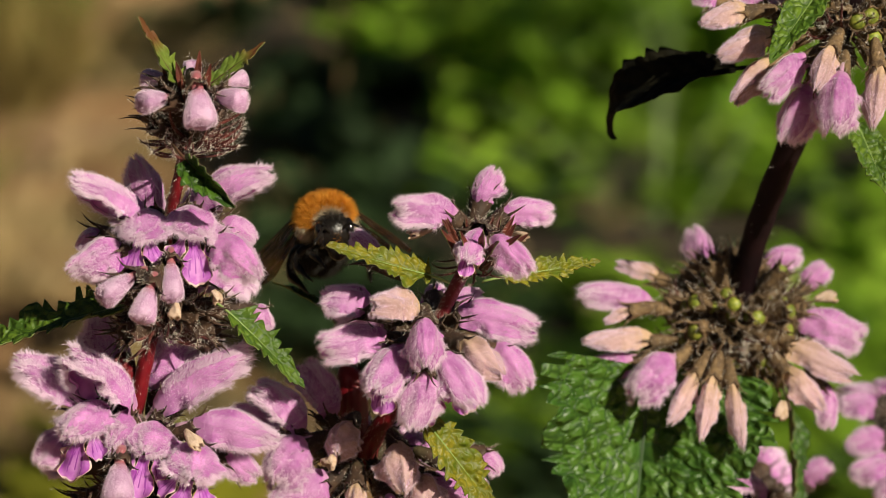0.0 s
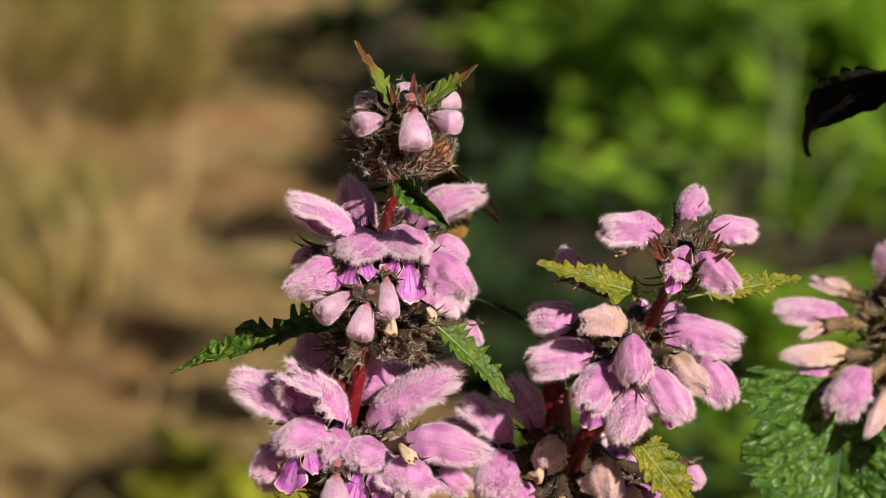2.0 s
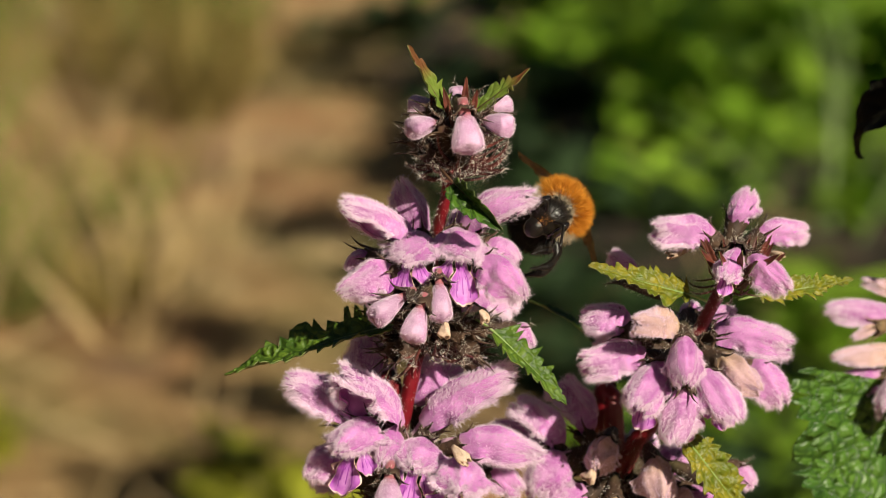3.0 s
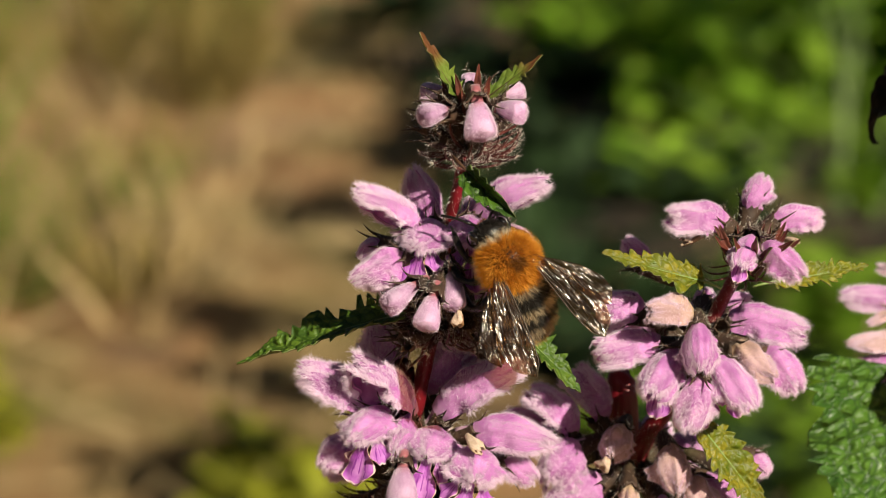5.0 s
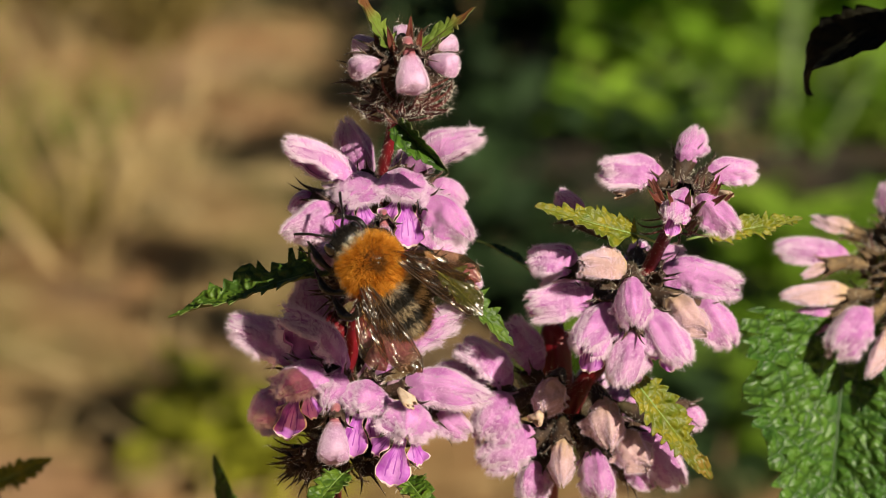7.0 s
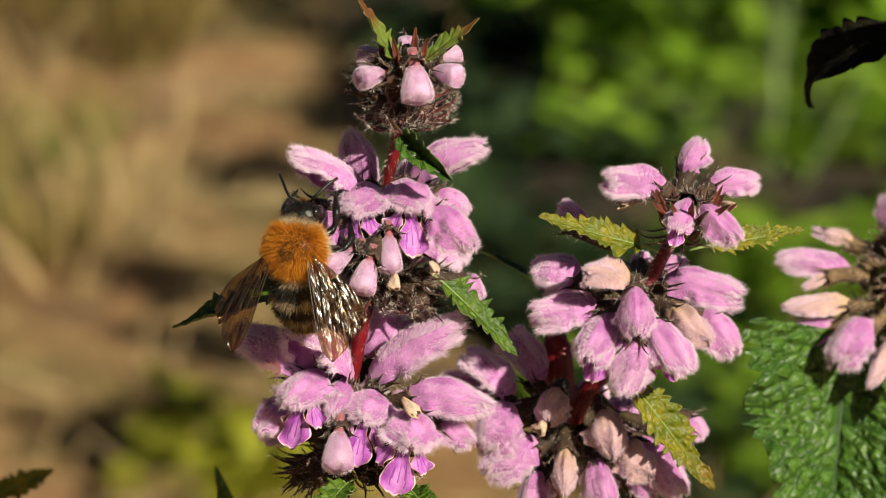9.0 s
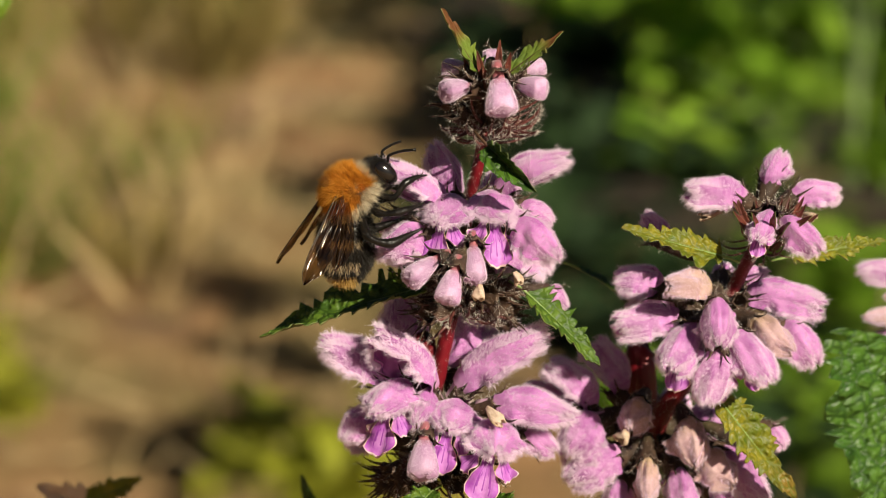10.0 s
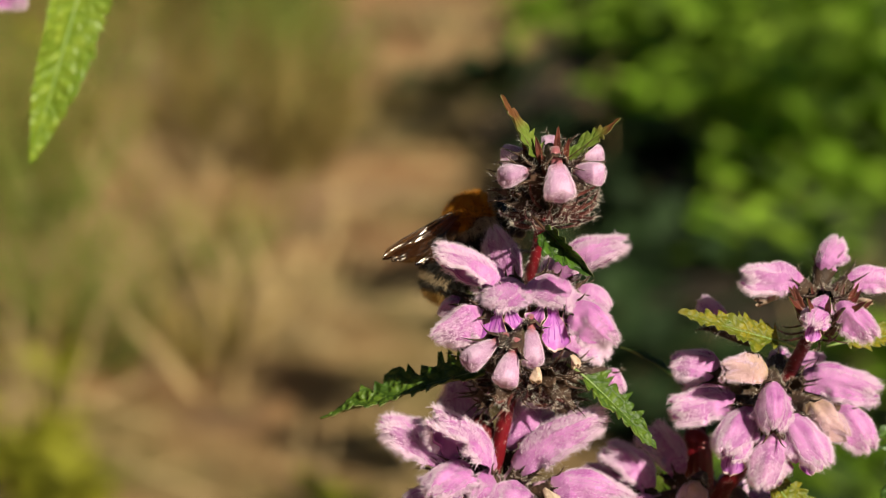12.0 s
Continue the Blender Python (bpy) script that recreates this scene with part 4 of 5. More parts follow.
SIDE_LOW = [
    (9.4, 12.0, -22.0, 180, 52, 6.4, 4.4, "h"),
    (9.6, 10.0, -22.6, -139, -33, 5.4, 4.9, "h"),
    (7.0, 13.0, -22.6, 180, 26, 5.2, 4.0, "h"),
    (12.6, 15.0, -21.4, 165, 60, 6.0, 4.2, "h"),
    (14.1, 10.0, -20.8, -103, -35, 3.8, 3.2, "w"),
    (12.7, 7.0, -23.1, -132, -27, 1.5, 1.9, "t"),
    (12.0, 9.0, -26.0, -158, -22, 6.2, 4.4, "h"),
    (12.6, 10.0, -29.7, -131, -51, 4.2, 3.6, "h"),
    (14.9, 8.0, -26.5, -89, -50, 4.7, 2.4, "w"),
    (19.2, 9.0, -22.7, -91, -39, 5.2, 3.7, "w"),
    (18.0, 8.0, -27.6, -75, -54, 5.3, 3.5, "h"),
    (20.7, 9.0, -26.5, -48, -27, 4.6, 3.8, "w"),
    (22.7, 11.0, -26.5, -21, -41, 7.3, 3.6, "h"),
    (24.7, 13.0, -25.8, -15, -43, 5.2, 3.6, "h"),
    (27.8, 15.0, -25.5, 0, -36, 2.9, 2.3, "h"),
    (20.4, 19.0, -26.0, 0, -16, 4.1, 3.7, "h"),
    (21.8, 11.0, -30.6, -39, -17, 3.3, 2.4, "h"),
]
whorl(side_spike, (26.4, 8.0, -2.6), SIDE_TOP, 4, 3, 22, 0.72, (10, 50), bract_lift=(-30, 45), bsize=(0.6, 0.9))
for k in range(14):
    set_leaf(side_spike, (26.6 + 1.8 * math.cos(k * 2.4), 3.6 + 1.0 * math.sin(k * 2.4), -1.6 + 0.25 * (k % 3), (k * 137) % 360, 36 + 8 * (k % 5), 4.0, 0.8), (0.2 * math.cos(k), -0.8, 0.6), "dried dark red bract", teeth=3, fold=28, bend=-0.05, tooth=0.15, seed=80 + k, mat="bract_leaf", nu=20, nv=5)
whorl(side_spike, (22.4, 10.0, -12.0), SIDE_MIDDLE, 5, 14, 24, 0.85, (-20, 30), back=5)
whorl(side_spike, (16.4, 17.0, -28.0), SIDE_LOW, 6, 16, 26, 0.95, (-20, 40), back=5)
set_leaf(side_spike, (22.2, 5.0, -3.9, -164, 18, 11.6, 3.3), (0.1, -0.9, 1.0), "yellow-green toothed bract leaf", teeth=8, fold=14, bend=-0.05, tooth=0.45, relief=0.2, seed=12, mat="leaf_yellow", twist=0.4)
set_leaf(side_spike, (29.4, 9.0, -5.1, 22, 2, 10.8, 2.3), (-0.2, -1.2, 0.8), "narrow yellow-green toothed bract leaf", teeth=9, fold=20, bend=-0.04, tooth=0.5, relief=0.2, seed=13, mat="leaf_yellow")
set_leaf(side_spike, (21.7, 4.0, -18.4, 7, -53, 14.3, 4.1), (0.5, -0.9, 0.4), "yellow-green hanging leaf with gnawed brown edge", teeth=8, fold=12, bend=0.02, tooth=0.2, relief=0.18, seed=14, mat="leaf_yellow", ragged=0.3)
set_leaf(side_spike, (13.8, 22.0, -14.2, 145, 40, 9.0, 1.8), (0.5, -0.2, 0.8), "dark green shaded leaf", teeth=7, fold=20, bend=0.3, tooth=0.15, seed=15, mat="leaf_dark")

# the tall fading spike with a leaning stem
tall_spike = plant((0.052, 0.09, 0.0), "tall fading spike with tan and pink flowers on dark stem", True)
stem_on(tall_spike, [(67.0, 22, 26.0), (65.0, 25, 18.1), (62.3, 29, 7.7), (58.9, 34, -5.2), (57.0, 38, -17.0), (56.4, 42, -28.7), (57.0, 46, -40.9)],
        [1.0, 1.2, 1.3, 1.35, 1.35, 1.4, 1.5, 1.7, 2.0, 2.3, 2.6, 2.8], "stem_dark")
TALL_TOP = [
    (54.6, 22.0, 19.5, -168, -14, 4.8, 3.1, "w"),
    (56.7, 19.0, 17.6, -158, -19, 5.8, 3.7, "w"),
    (56.8, 19.0, 14.9, -153, -40, 5.7, 3.1, "w"),
    (59.9, 16.0, 15.8, -157, -28, 5.8, 3.0, "h"),
    (62.1, 14.0, 17.2, -126, -43, 5.0, 2.7, "w"),
    (60.3, 16.0, 12.8, -138, -60, 6.0, 3.7, "h"),
    (63.0, 13.0, 14.7, -113, -57, 6.0, 4.2, "h"),
    (66.9, 14.0, 15.4, -103, -70, 6.0, 3.0, "w"),
    (52.4, 26.0, 19.8, 180, 18, 2.7, 2.5, "h"),
    (56.8, 27.0, 19.3, 180, 38, 2.7, 2.4, "h"),
    (69.9, 19.0, 16.4, -37, -43, 4.5, 3.3, "w"),
]
TALL_MIDDLE = [
    (47.0, 34.0, -14.8, -172, 12, 7.7, 3.5, "h"),
    (48.8, 40.0, -13.6, 180, 19, 4.9, 2.3, "w"),
    (44.8, 32.0, -15.0, -160, -19, 3.1, 1.5, "w"),
    (47.0, 31.0, -18.0, -172, 1, 7.1, 3.2, "w"),
    (45.0, 31.0, -20.2, -172, -23, 7.5, 3.7, "h"),
    (48.8, 28.0, -19.3, -146, -27, 6.1, 4.4, "h"),
    (51.4, 27.0, -20.6, -133, -47, 6.0, 2.5, "w"),
    (53.1, 26.0, -20.6, -119, -59, 6.7, 2.6, "w"),
    (55.0, 26.0, -21.4, -69, -62, 6.9, 2.4, "w"),
    (55.2, 47.0, -14.6, 150, 66, 5.1, 3.2, "h"),
    (61.3, 46.0, -13.7, 15, 23, 4.2, 2.9, "h"),
    (65.5, 44.0, -15.5, 0, 52, 3.2, 2.7, "h"),
    (66.0, 40.0, -16.0, 0, 13, 2.9, 2.1, "t"),
    (63.3, 35.0, -17.0, -8, -11, 7.4, 4.1, "h"),
    (61.4, 32.0, -18.9, -15, -20, 8.0, 3.8, "w"),
    (61.5, 29.0, -20.8, -31, -44, 5.5, 3.4, "w"),
    (65.9, 32.0, -23.5, -39, -70, 4.7, 2.6, "h"),
    (60.9, 27.0, -23.7, -124, -60, 2.4, 1.8, "t"),
]
TALL_LOW = [
    (62.0, 44.0, -40.1, -169, 26, 5.7, 3.3, "h"),
    (63.7, 52.0, -40.8, 180, 65, 4.2, 2.6, "h"),
    (67.6, 51.0, -41.1, 0, 55, 3.8, 3.0, "h"),
]
whorl(tall_spike, (65.6, 24.5, 18.6), TALL_TOP, 7, 60, 40, 1.15, (-35, 60), True, back=5, axis=(0.2, -0.25, 1))
whorl(tall_spike, (56.8, 37.0, -17.5), TALL_MIDDLE, 8, 120, 60, 1.3, (-60, 60), True, back=3, axis=(0.15, -0.3, 1))
whorl(tall_spike, (60.0, 47.0, -42.5), TALL_LOW, 10, 18, 16, 1.1, (-20, 30), back=5)
set_leaf(tall_spike, (47.2, 32.0, -21.4, -108, -68, 27.8, 26.4), (0.1, -1.0, 0.3), "large wrinkled heart-shaped dark green leaf", teeth=11, fold=26, bend=0.03, tooth=0.10, relief=0.06, shape=0.12, slant=2.4, cells=13.0, seed=21, mat="leaf_deep", nu=240, nv=56)
set_leaf(tall_spike, (64.1, 42.0, -29.4, -88, -62, 12.8, 5.0), (1.0, -0.4, 0.3), "hanging dark green leaf with yellow edge", teeth=9, fold=25, bend=0.02, tooth=0.2, relief=0.12, seed=22, mat="leaf_dark")
# shaded face painted in on both sides and the midrib
set_leaf(tall_spike, (54.8, 28.0, 12.3, 161, -13, 18.9, 7.2), (0.0, -0.55, 1), "drooping leaf with its shade painted near black", teeth=7, fold=22, bend=0.0, tooth=0.14, relief=0.11, shape=0.8, seed=23, mat="leaf_purple", curl=1.75, twist=-0.2)
set_leaf(tall_spike, (61.4, 18.0, 22.4, -127, -29, 11.4, 3.9), (-0.2, -0.8, 0.8), "small glossy bright green leaf", teeth=5, fold=18, bend=0.05, tooth=0.10, relief=0.11, seed=24, mat="leaf")
set_leaf(tall_spike, (66.5, 22.0, 7.8, -67, -43, 8.9, 3.6), (0.2, -1, 0.5), "hanging green leaf with yellow edge", teeth=8, fold=15, bend=0.05, tooth=0.2, relief=0.12, seed=25, mat="leaf")

# another spike at the edge of the bed
edge_spike = plant((0.085, 0.1, 0.0), "pink flower spike beside the tall one")
stem_on(edge_spike, [(82, 54, -28), (81, 56, -38), (80, 59, -60)], [1.0, 1.2, 1.4, 1.8, 2.2, 2.5], "stem_dark")
EDGE = [
    (75.9, 54.0, -33.0, -166, 10, 4.3, 3.4, "h"),
    (76.3, 50.0, -35.3, -155, -4, 4.7, 3.2, "h"),
    (78.5, 59.0, -34.0, 180, 74, 2.9, 3.0, "h"),
    (77.1, 48.0, -38.0, -156, -6, 5.0, 3.6, "h"),
    (78.4, 46.0, -39.4, -148, -20, 4.0, 3.6, "h"),
    (78.9, 54.0, -33.8, 0, 41, 4.2, 3.7, "h"),
]
whorl(edge_spike, (81.5, 55.5, -36.0), EDGE, 11, 18, 16, 1.0, (-20, 40), back=4)

# a spike farther back, of which a leaf hangs into view
far_spike = plant((-0.10, 0.12, 0.0), "pink flower spike with hanging light green leaf")
stem_on(far_spike, [(-73, 75, 34), (-74, 76, 22), (-79, 78, 0), (-86, 82, -30)], [0.9, 1.2, 1.4, 1.6, 2.0, 2.4], "stem_dark")
FAR = [
    (-68.8, 71.0, 21.7, -42, -3, 6.0, 3.0, "h"),
    (-71.2, 69.0, 20.8, -71, -49, 4.8, 3.4, "h"),
]
whorl(far_spike, (-74, 75.5, 24.0), FAR, 12, 16, 14, 1.0, (-10, 40), back=3)
set_leaf(far_spike, (-57.7, 76.0, 24.5, -140, -69, 25.6, 8.3), (0.5, -0.8, 0.6), "hanging light green wrinkled leaf", teeth=12, fold=30, bend=0.03, tooth=0.09, relief=0.07, shape=0.25, seed=31, mat="leaf_light")

# young shoots below
shoot = tagged(new("young_shoot"), "young shoot with small tan and green tip leaves", "plant")
shoot.location = (-0.055, 0.06, 0.0)
stem_on(shoot, [(-49.5, 52, -47.5), (-50, 53, -60), (-51, 54, -90)], [0.5, 0.8, 1.0, 1.3, 1.8], "stem_dark")
set_leaf(shoot, (-49.4, 52.0, -46.9, -20, 28, 9.0, 2.8), (0.3, -0.9, 0.4), "small green leaf with tan curled tip", teeth=5, fold=20, bend=-0.1, tooth=0.3, seed=33, mat="leaf_yellow")
set_leaf(shoot, (-49.8, 52.0, -47.2, -150, 30, 7.0, 3.4), (0.4, -0.9, 0.3), "small withered tan leaf", teeth=4, fold=25, bend=-0.1, tooth=0.3, seed=34, mat="petal_dry")
shoot_b = tagged(new("young_shoot"), "young shoot with upright dark green leaf", "plant")
shoot_b.location = (-0.022, 0.045, 0.0)
stem_on(shoot_b, [(-20.6, 38, -49.5), (-20.8, 39, -60), (-21, 40, -90)], [0.5, 0.8, 1.0, 1.3, 1.8], "stem_dark")
set_leaf(shoot_b, (-21.0, 38.0, -48.6, -126, 77, 10.8, 2.6), (0.4, -0.8, 0.3), "upright dark green leaf", teeth=6, fold=25, bend=0.05, tooth=0.12, seed=35, mat="leaf_dark")


# ---- the bumblebee ----
BM = 1.11 * MM


def fur(centre, radii, n, length, comb, keep, width=0.032, turn=None):
    """Hairs on an ellipsoid where keep(unit normal) holds."""
    q = rng.normal(size=(n, 3))
    q /= np.linalg.norm(q, axis=1)[:, None]
    q = q[keep(q)]
    p = q * np.asarray(radii)
    nor = q / np.asarray(radii)
    nor /= np.linalg.norm(nor, axis=1)[:, None]
    d = nor + np.asarray(comb) + rng.normal(size=q.shape) * 0.22
    if turn is not None:
        p, d = p @ turn.T, d @ turn.T
    return hairs((p + np.asarray(centre)) * BM, d, length * BM * rng.uniform(0.6, 1.15, len(q)), width * BM, 0.3)


def wing_outline(length, width, n=26):
    t = np.linspace(0, 1, n)
    lead = np.interp(t, [0, 0.3, 0.7, 0.9, 1], [0.10, 0.16, 0.20, 0.13, -0.10]) * width
    trail = -np.interp(t, [0, 0.12, 0.4, 0.7, 0.9, 1], [0.05, 0.25, 0.62, 0.80, 0.62, 0.12]) * width
    return t * length, lead, trail


def wing_mesh(length, width, flip):
    x, a, b = wing_outline(length, width)
    nv = 9
    s = np.linspace(0, 1, nv)
    X = np.repeat(x[:, None], nv, 1)
    Y = a[:, None] * (1 - s) + b[:, None] * s
    Z = 0.13 * np.sin(s * 22)[None, :] * np.minimum(1, x / 3)[:, None] + 0.06 * np.sin(X * 1.9 + Y * 3)
    top = np.stack([X, Y * flip, Z], -1).reshape(-1, 3) * BM
    low = top - np.array([0, 0, 0.03]) * BM
    f = grid_faces(len(x), nv)
    n = len(top)
    return mesh("wing", np.concatenate([top, low]), f + [tuple(k + n for k in q[::-1]) for q in f], "wing_membrane")


def wing_veins(length, width, flip):
    x, a, b = wing_outline(length, width)
    chunks = []
    for frac, upto, r in ((0.0, 1.0, 0.075), (0.10, 0.9, 0.05), (0.32, 0.78, 0.04), (0.55, 0.72, 0.035), (0.8, 0.6, 0.03)):
        k = max(4, int(len(x) * upto))
        y = a[:k] * (1 - frac) + b[:k] * frac
        chunks.append(tube(np.stack([x[:k], y * flip, np.full(k, 0.03) + 0.10 * math.sin(frac * 9) * np.minimum(1, x[:k] / 3)], -1) * BM, np.linspace(r, r * 0.5, k) * BM, 5))
    for frac0, frac1, at in ((0.1, 0.32, 0.45), (0.1, 0.32, 0.62), (0.32, 0.55, 0.52), (0.32, 0.8, 0.36), (0.0, 0.32, 0.76)):
        i = int(at * len(x))
        y0, y1 = a[i] * (1 - frac0) + b[i] * frac0, a[i] * (1 - frac1) + b[i] * frac1
        chunks.append(tube(np.array([(x[i], y0 * flip, 0.04), (x[i] + 0.25, (y0 + y1) / 2 * flip, 0.05), (x[i] + 0.2, y1 * flip, 0.04)]) * BM, np.full(3, 0.03) * BM, 5))
    return mesh("wing_vein", *merge(*chunks), "wing_vein")


def bumblebee():
    bee = tagged(new("bumblebee"), "bumblebee with orange furry thorax and brown wings", "bee")
    tilt = np.array(Matrix.Rotation(radians(-42), 3, "Y"))
    th_r, ab_r, ab_c = (2.25, 2.35, 2.1), (3.5, 2.45, 2.3), (-3.5, 0, -2.7)
    thorax = part("thorax", mesh("thorax", *[*ellipsoid((0, 0, 0), np.array(th_r) * BM)], "chitin"), bee)
    patch = lambda q: (q[:, 2] > 0.55) & (np.hypot(q[:, 0] + 0.25, q[:, 1]) < 0.24 + 0.06 * np.sin(q[:, 1] * 17))
    top = lambda q: (q[:, 2] > -0.12 + 0.12 * np.sin(q[:, 0] * 5)) & (q[:, 0] < 0.8) & ~patch(q)
    low = lambda q: ((q[:, 2] <= -0.12 + 0.12 * np.sin(q[:, 0] * 5)) | (q[:, 0] >= 0.8)) & (q[:, 2] > -0.55)
    under_side = lambda q: q[:, 2] <= -0.55
    part("fur", mesh("fur", *fur((0, 0, 0), th_r, 16000, 1.0, (-0.25, 0, 0.1), top), "fur_orange"), thorax, label="orange fur", kind="stuff")
    part("fur", mesh("fur", *fur((0, 0, 0), th_r, 30000, 0.95, (-0.25, 0, 0.1), patch), "fur_brown"), thorax, label="dark brown fur patch", kind="stuff")
    part("fur", mesh("fur", *fur((0, 0, 0), th_r, 11000, 1.0, (-0.2, 0, -0.25), low), "fur_tan"), thorax, label="pale tan fur", kind="stuff")
    part("fur", mesh("fur", *fur((0, 0, 0), th_r, 9000, 0.8, (-0.2, 0, -0.25), under_side), "fur_black"), thorax, label="black underside fur", kind="stuff")
    v, f = ellipsoid((0, 0, 0), np.array(ab_r) * BM, 22, 22)
    abdomen = part("abdomen", mesh("abdomen", v @ tilt.T + np.array(ab_c) * BM, f, "chitin"), bee)
    band = lambda q: np.sin(q[:, 0] * 10.5 + 0.5) + 0.25 * np.sin(q[:, 1] * 9)
    dark = lambda q: ((band(q) < 0.25) & (q[:, 0] > -0.8)) | (q[:, 2] < -0.3)
    pale = lambda q: (band(q) >= 0.25) & (q[:, 0] > -0.8) & (q[:, 2] >= -0.3)
    tail = lambda q: (q[:, 0] <= -0.8) & (q[:, 2] >= -0.3)
    part("fur", mesh("fur", *fur(ab_c, ab_r, 13000, 0.8, (-0.7, 0, 0), dark, turn=tilt), "fur_black"), abdomen, label="black fur bands", kind="stuff")
    part("fur", mesh("fur", *fur(ab_c, ab_r, 9000, 0.9, (-0.7, 0, 0), pale, turn=tilt), "fur_grey"), abdomen, label="grey-tan fur bands", kind="stuff")
    part("fur", mesh("fur", *fur(ab_c, ab_r, 14000, 0.9, (-0.7, 0, 0), tail, turn=tilt), "fur_gold"), abdomen, label="golden tan tail fur", kind="stuff")
    hc, hr = (2.95, 0, -0.8), (1.35, 1.8, 1.7)
    head = part("head", mesh("head", *merge(ellipsoid(np.array(hc) * BM, np.array(hr) * BM), ellipsoid(np.array((3.5, 0, -2.3)) * BM, np.array((0.8, 0.95, 1.1)) * BM)), "chitin"), bee)
    part("fur", mesh("fur", *fur(hc, hr, 2600, 0.45, (-0.3, 0, 0.4), lambda q: (np.abs(q[:, 1]) < 0.62) & (q[:, 2] > 0.25)), "fur_black"), head, label="black fur", kind="stuff")
    part("fur", mesh("fur", *fur(hc, hr, 2600, 0.3, (0.2, 0, -0.2), lambda q: (np.abs(q[:, 1]) < 0.26) & (q[:, 0] > 0.6) & (q[:, 2] < 0.3)), "fur_brown"), head, label="short brown face fur", kind="stuff")
    for s in (1, -1):
        part("eye", mesh("eye", *ellipsoid(np.array((3.3, 1.42 * s, -0.8)) * BM, np.array((0.76, 0.5, 1.25)) * BM), "eye"), head)
        pts = curve_points([(4.0, 0.5 * s, -0.7), (4.4, 0.9 * s, -0.2), (4.7, 1.3 * s, 0.05), (5.7, 2.0 * s, -0.4), (6.5, 2.7 * s, -1.0)], 16)
        part("antenna", mesh("antenna", *tube(pts * BM, np.full(16, 0.13) * BM, 7), "chitin"), head)
        for name, line, r in (("front_leg", [(1.3, 1.2, -1.7), (2.2, 2.2, -2.6), (3.6, 2.4, -2.4), (4.9, 2.0, -3.0), (5.6, 1.8, -3.6)], 0.42),
                              ("middle_leg", [(0.1, 1.5, -1.9), (0.3, 3.0, -2.5), (1.4, 3.6, -3.4), (2.7, 3.2, -4.3), (3.6, 2.8, -4.8)], 0.46),
                              ("hind_leg", [(-1.2, 1.4, -2.0), (-2.0, 3.2, -2.9), (-1.2, 3.8, -4.6), (0.6, 3.3, -5.6), (1.8, 3.0, -6.2)], 0.55)):
            pts = curve_points([(x, y * s, z) for x, y, z in line], 24)
            rad = np.interp(np.linspace(0, 1, 24), [0, 0.2, 0.32, 0.55, 0.72, 0.78, 1], [0.7, 1.0, 0.62, 1.0, 0.55, 0.4, 0.22]) * r * 0.86
            leg = part("leg", mesh(name, *tube(pts * BM, rad * BM, 10), "chitin"), bee, label="black shiny leg")
            k = rng.uniform(0, 20, 420)
            p = np.stack([np.interp(k, np.arange(24), pts[:, a]) for a in range(3)], -1)
            d = rng.normal(size=p.shape)
            d /= np.linalg.norm(d, axis=1)[:, None]
            part("leg_hair", mesh("leg_hair", *hairs((p + d * np.interp(k, np.arange(24), rad)[:, None] * 0.9) * BM, d, rng.uniform(0.25, 0.7, 420) * BM, 0.03 * BM), "fur_black"), leg, kind="stuff")
    wings = []
    for s in (1, -1):
        wing = part("wing", wing_mesh(9.8, 3.0, s), bee, label="brown translucent veined wing")
        part("wing_vein", wing_veins(9.8, 3.0, s), wing)
        part("hind_wing", wing_mesh(7.0, 2.3, s), wing, pose(1.2 * BM, -0.8 * BM * s, -0.4 * BM, 0, 0, -14 * s))
        wings.append(wing)
    return bee, wings


bee, wings = bumblebee()

# ---- ground, litter and weeds behind ----
def ground():
    near = np.concatenate([-np.geomspace(150, 3, 12), np.linspace(-2.6, 2.6, 53), np.geomspace(3, 150, 12)])
    X, Y = np.meshgrid(near, near + 2.6, indexing="ij")
    calm = np.minimum(1, 3 / np.maximum(1, np.hypot(X, Y - 2.6)))
    Z = np.array([[noise.noise((x * 2.3, y * 2.3, 0.3)) * 0.02 + noise.noise((x * 7, y * 7, 4.0)) * 0.008 for x, y in zip(rx, ry)] for rx, ry in zip(X, Y)]) * calm
    v = np.stack([X, Y, Z], -1).reshape(-1, 3)
    return tagged(new("ground", mesh("ground", v, grid_faces(len(near), len(near), flip=True), "soil")), "dry brown soil with mossy patches", kind="structure")


ground()


